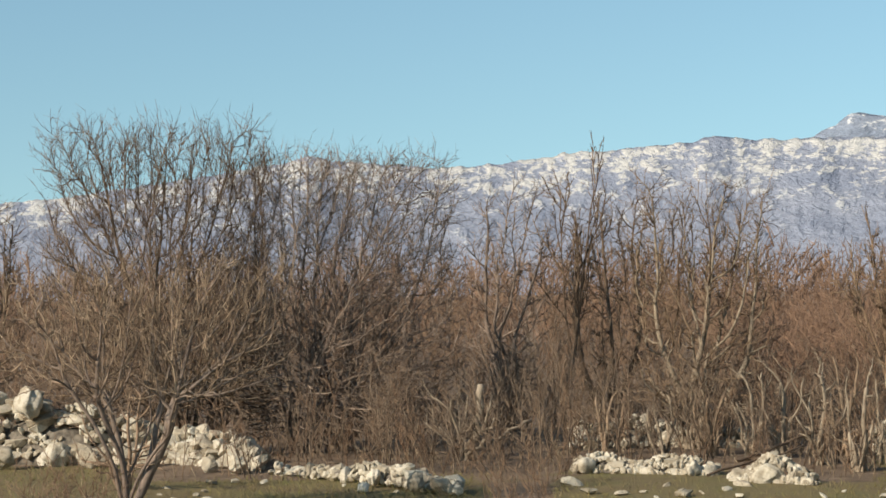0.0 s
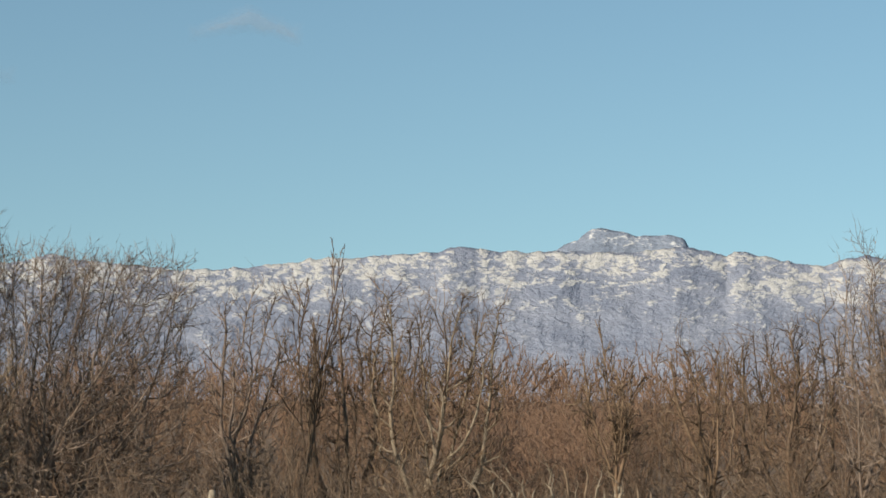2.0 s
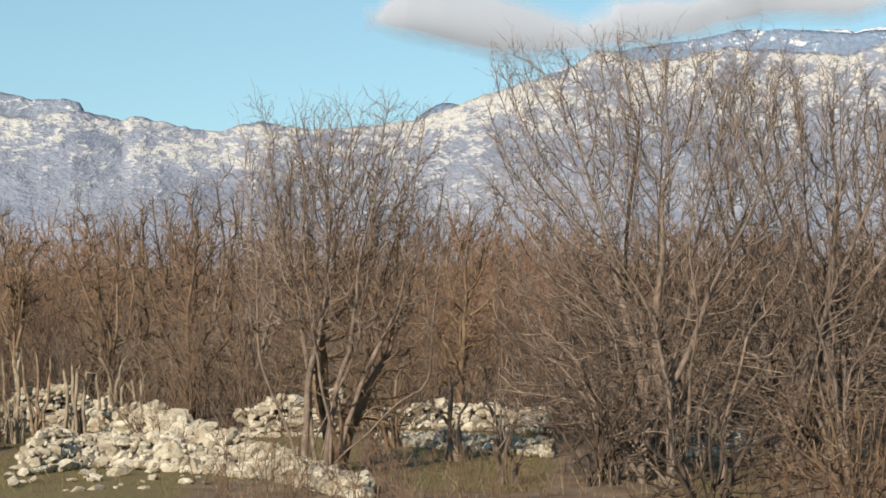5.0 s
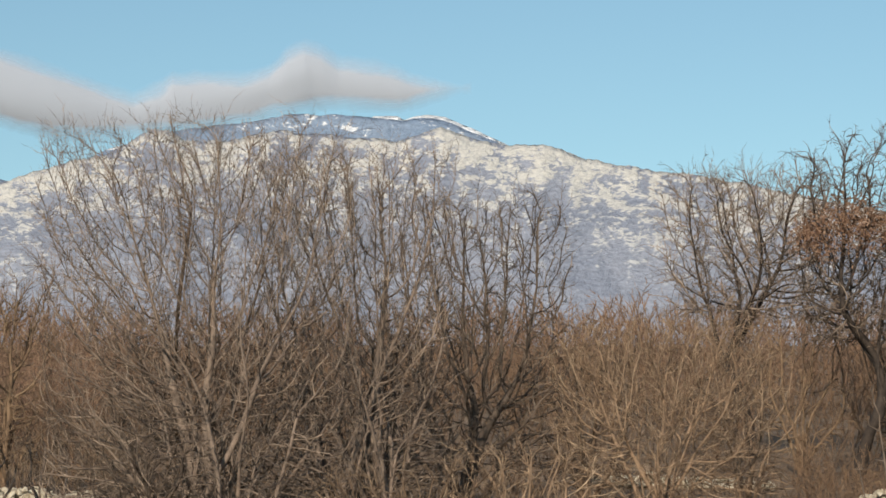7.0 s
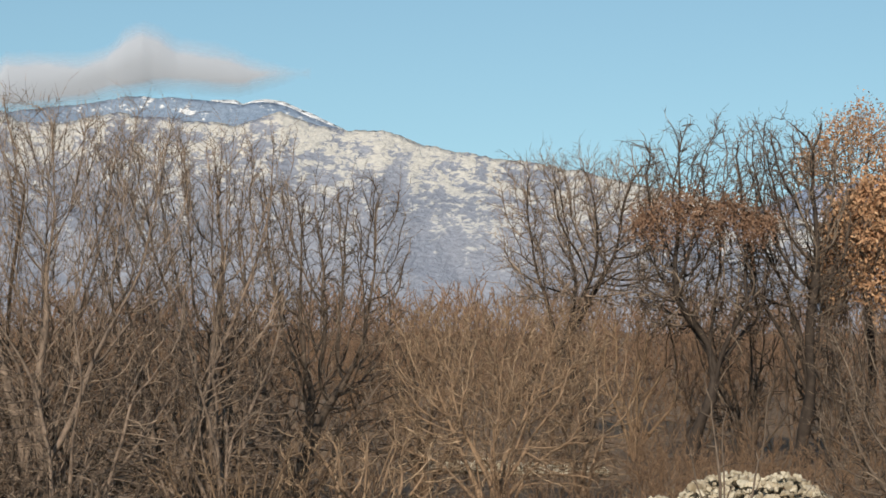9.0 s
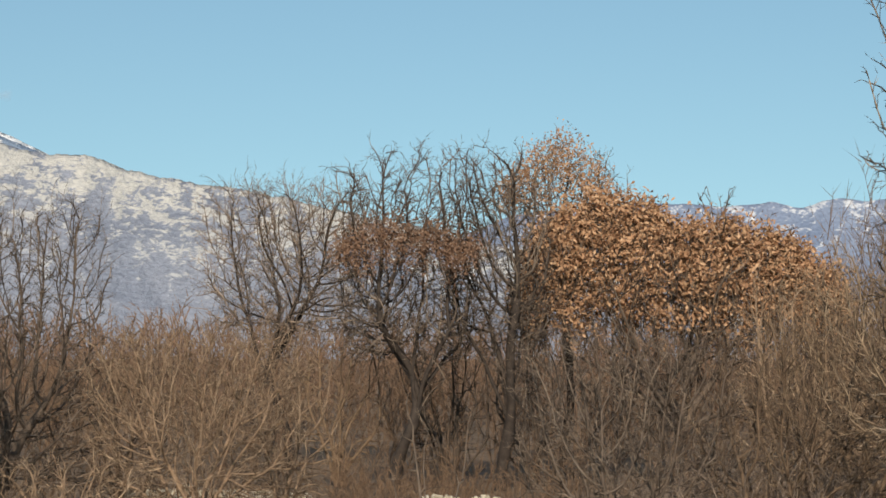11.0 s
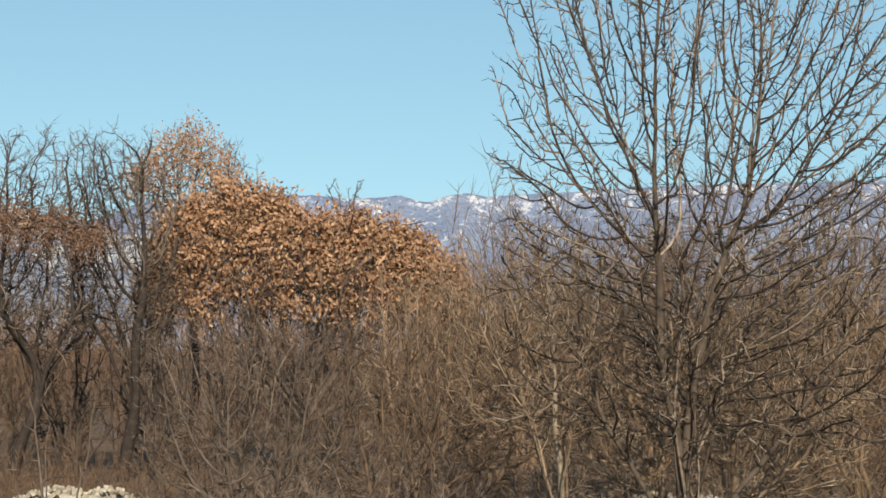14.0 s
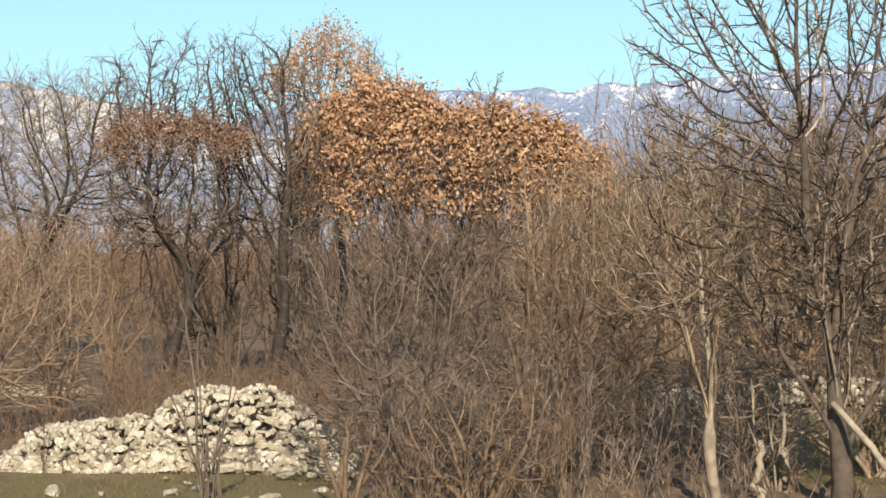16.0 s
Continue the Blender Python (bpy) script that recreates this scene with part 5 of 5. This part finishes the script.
stone_wall(216, ((22.8, 24.9, 0.12), (24.4, 24.4, 0.2), (26.2, 23.9, 0.14), (27.9, 23.4, 0.2)), 1.2, 0.17, "spilled limestone rubble at the foot of the shrubs", "rubble_bank", gaps=0.25)
stone_wall(211, ((30.4, 23.5, 0.25), (33.8, 23, 0.34)), 0.8, 0.2, "limestone blocks under the dense shrub")
stone_wall(212, ((42.0, 32, 0.1), (44, 31.5, 0.22), (47.2, 31, 0.1)), 0.7, 0.17, "low line of limestone rubble among brush")
stone_wall(213, ((44.9, 20.9, 0.1), (45.8, 20.7, 0.44), (47.4, 20.5, 0.56), (48.8, 20.4, 0.62), (49.9, 20.3, 0.35)), 1.1, 0.125, "low end of a pale limestone field heap", "stone_heap", big=0.08)
stone_wall(215, ((48.6, 20.6, 0.25), (49.6, 20.5, 0.8), (50.7, 20.4, 0.92), (52.4, 20.2, 0.9), (53.6, 19.9, 0.65), (54.9, 19.5, 0.12)), 1.3, 0.13,
           "rounded heap of pale limestone cleared from the field", "stone_heap", big=0.06)
stone_wall(214, ((63.5, 27, 0.2), (66.5, 27, 0.36), (71.5, 26.6, 0.34)), 0.8, 0.17, "low limestone wall behind the pear")


def loose_stones():
    """Single stones lying about in the turf."""
    rng = np.random.default_rng(301)
    for az0, az1, d0, d1, k in ((-8.5, 0.5, 20.5, 24, 14), (3, 11.5, 20.5, 23, 26), (12, 19, 19.6, 21.8, 34), (45, 55, 17, 19.2, 22), (66, 71, 24, 26, 8)):
        for i in range(k):
            b = 0.035 + 0.085 * rng.random() ** 2.2
            st = new("stone", STONES[rng.integers(len(STONES))])
            st.matrix_world = Matrix.LocRotScale(pol(rng.uniform(az0, az1), rng.uniform(d0, d1), b * 0.12), Euler((rng.normal(0, 0.2), rng.normal(0, 0.2), rng.random() * 6.28)),
                                                 Vector((b * 1.3, b, b * 0.7)))
            tagged(st, "loose pale limestone lying in the turf", "stone", "loose stones in the turf")


loose_stones()


def log(name, az0, d0, z0, az1, d1, z1, r, mat, label, category):
    """A bare pole or log between two places, slightly bent, with a cut end."""
    a, b = pol(az0, d0, z0), pol(az1, d1, z1)
    rng = np.random.default_rng(int(az0 * 10) + 400)
    n = 8
    line = np.array([a.lerp(b, i / n) for i in range(n + 1)]) - np.array(a)
    line[1:-1] += rng.normal(0, 0.012 + r * 0.3, (n - 1, 3))
    line = np.concatenate([line, line[-1:] + 0.01 * unit(line[-1:] - line[-2:-1])])
    rad = np.append(np.linspace(r, r * 0.75, n + 1), r * 0.7) * (1 + rng.normal(0, 0.05, n + 2))
    ob = new(name, tube_mesh(name, [(line[None], rad[None], 9)], mat))
    ob.location = a
    tagged(ob, label, category)


log("leaning_pole", 71.6, 15.6, 0.0, 68.6, 16.0, 0.86, 0.034, BARK_PALE, "bare pale pole leaning on the pear trunk", "pole")
log("cut_stem", 66.5, 16.8, -0.05, 66.55, 16.8, 0.48, 0.035, BARK_PALE, "pale cut stem standing in the turf", "stump")
log("cut_stem", 67.3, 17.2, -0.05, 67.25, 17.2, 0.36, 0.045, BARK_GREY, "grey cut stem standing in the turf", "stump")
log("broken_trunk", 0.75, 27.4, -0.05, 0.95, 27.4, 0.95, 0.06, BARK_PALE, "broken pale trunk without a crown", "stump")
log("fallen_branch", 0.6, 26.6, 0.1, 2.4, 27.2, 0.45, 0.03, BARK_GREY, "bare fallen branch on the brush", "branch")
log("fallen_branch", 8.3, 24.4, 0.12, 11.0, 26.0, 0.42, 0.02, BARK_DARK, "dark fallen branch across the stones", "branch")
log("fallen_branch", 7.4, 23.4, 0.04, 10.2, 24.6, 0.3, 0.016, BARK_DARK, "dark fallen branch across the stones", "branch")
shrub(60, 66.9, 17.3, -3.0, 1.0, 1.2, 5, BARK_GREY, "few crooked grey stems by the cut stumps", 0.4, 0.02, kids=(4, 3, 3), crook=0.16)
shrub(66, 0.4, 27.0, -1.9, 1.6, 1.6, 9, BARK_GREY, "pale bent shoots round the broken trunk", 0.9, 0.02, kids=(3, 3, 2), crook=0.2)


def boulder(az, d, b, label, sink=0.25):
    """A single large weathered block: rounded by rain, pitted and cleft."""
    rng = np.random.default_rng(int(abs(az) * 100) + 5000)
    bm = bmesh.new()
    bmesh.ops.create_icosphere(bm, subdivisions=4, radius=1.0)
    p = np.array([v.co for v in bm.verts])
    cut = unit(rng.normal(0, 1, (9, 3)))
    far = rng.uniform(0.62, 0.9, 9)
    # worn facets, then lumps and clefts
    for w, f in zip(cut, far):
        over = np.maximum(p @ w - f, 0)
        p -= over[:, None] * w * 0.88
    lumps = np.zeros(len(p))
    for k in (2.2, 4.6, 9.0):
        a, q = rng.normal(0, k, (3, 3)), rng.uniform(0, 6, 3)
        lumps += np.sin(p @ a[0] + q[0]) * np.sin(p @ a[1] + q[1]) / k * 0.3
        lumps -= 0.3 / k * np.clip(1 - 5 * np.abs(np.sin(p @ a[2] * 0.5 + q[2])), 0, 1)
    p *= (1 + lumps)[:, None] * np.array([1.0, 0.8, 0.78])
    for v, q in zip(bm.verts, p):
        v.co = q
    for f in bm.faces:
        f.smooth = True
    me = bpy.data.meshes.new("boulder")
    bm.to_mesh(me)
    bm.free()
    me.materials.append(STONE)
    ob = new("boulder", me)
    ob.matrix_world = Matrix.LocRotScale(pol(az, d, b * (0.75 - sink)), Euler((0.2, 0.1, rng.random() * 6)), Vector((b, b * 0.85, b)))
    tagged(ob, label, "boulder", "limestone boulders")


boulder(-12.0, 27.9, 0.31, "large pale boulder on the tumbled wall's end", -1.8)
boulder(-12.75, 27.3, 0.24, "pale boulder at the foot of the tumbled wall")
boulder(-10.3, 26.9, 0.20, "pale boulder at the foot of the tumbled wall")
boulder(-8.6, 26.6, 0.16, "pale boulder at the foot of the tumbled wall")
boulder(-11.2, 27.4, 0.22, "pale boulder against the tumbled wall")
boulder(-6.1, 25.2, 0.18, "smooth pale boulder at the grass edge")
boulder(-6.9, 25.5, 0.11, "small pale boulder at the grass edge")
boulder(-1.0, 22.5, 0.15, "angular pale boulder in the low row")
boulder(-2.2, 23.4, 0.13, "pale boulder in the low row")
boulder(3.9, 24.4, 0.15, "pale boulder at the end of the low wall")
boulder(7.0, 23.9, 0.13, "pale boulder at the end of the low wall")
boulder(9.1, 22.9, 0.16, "cream boulder among the blocks")
boulder(13.5, 22.4, 0.20, "pale boulder in the rubble bank")
boulder(20.4, 21.2, 0.13, "pale boulder beside the forked tree")
boulder(21.6, 20.6, 0.11, "pale boulder beside the forked tree")
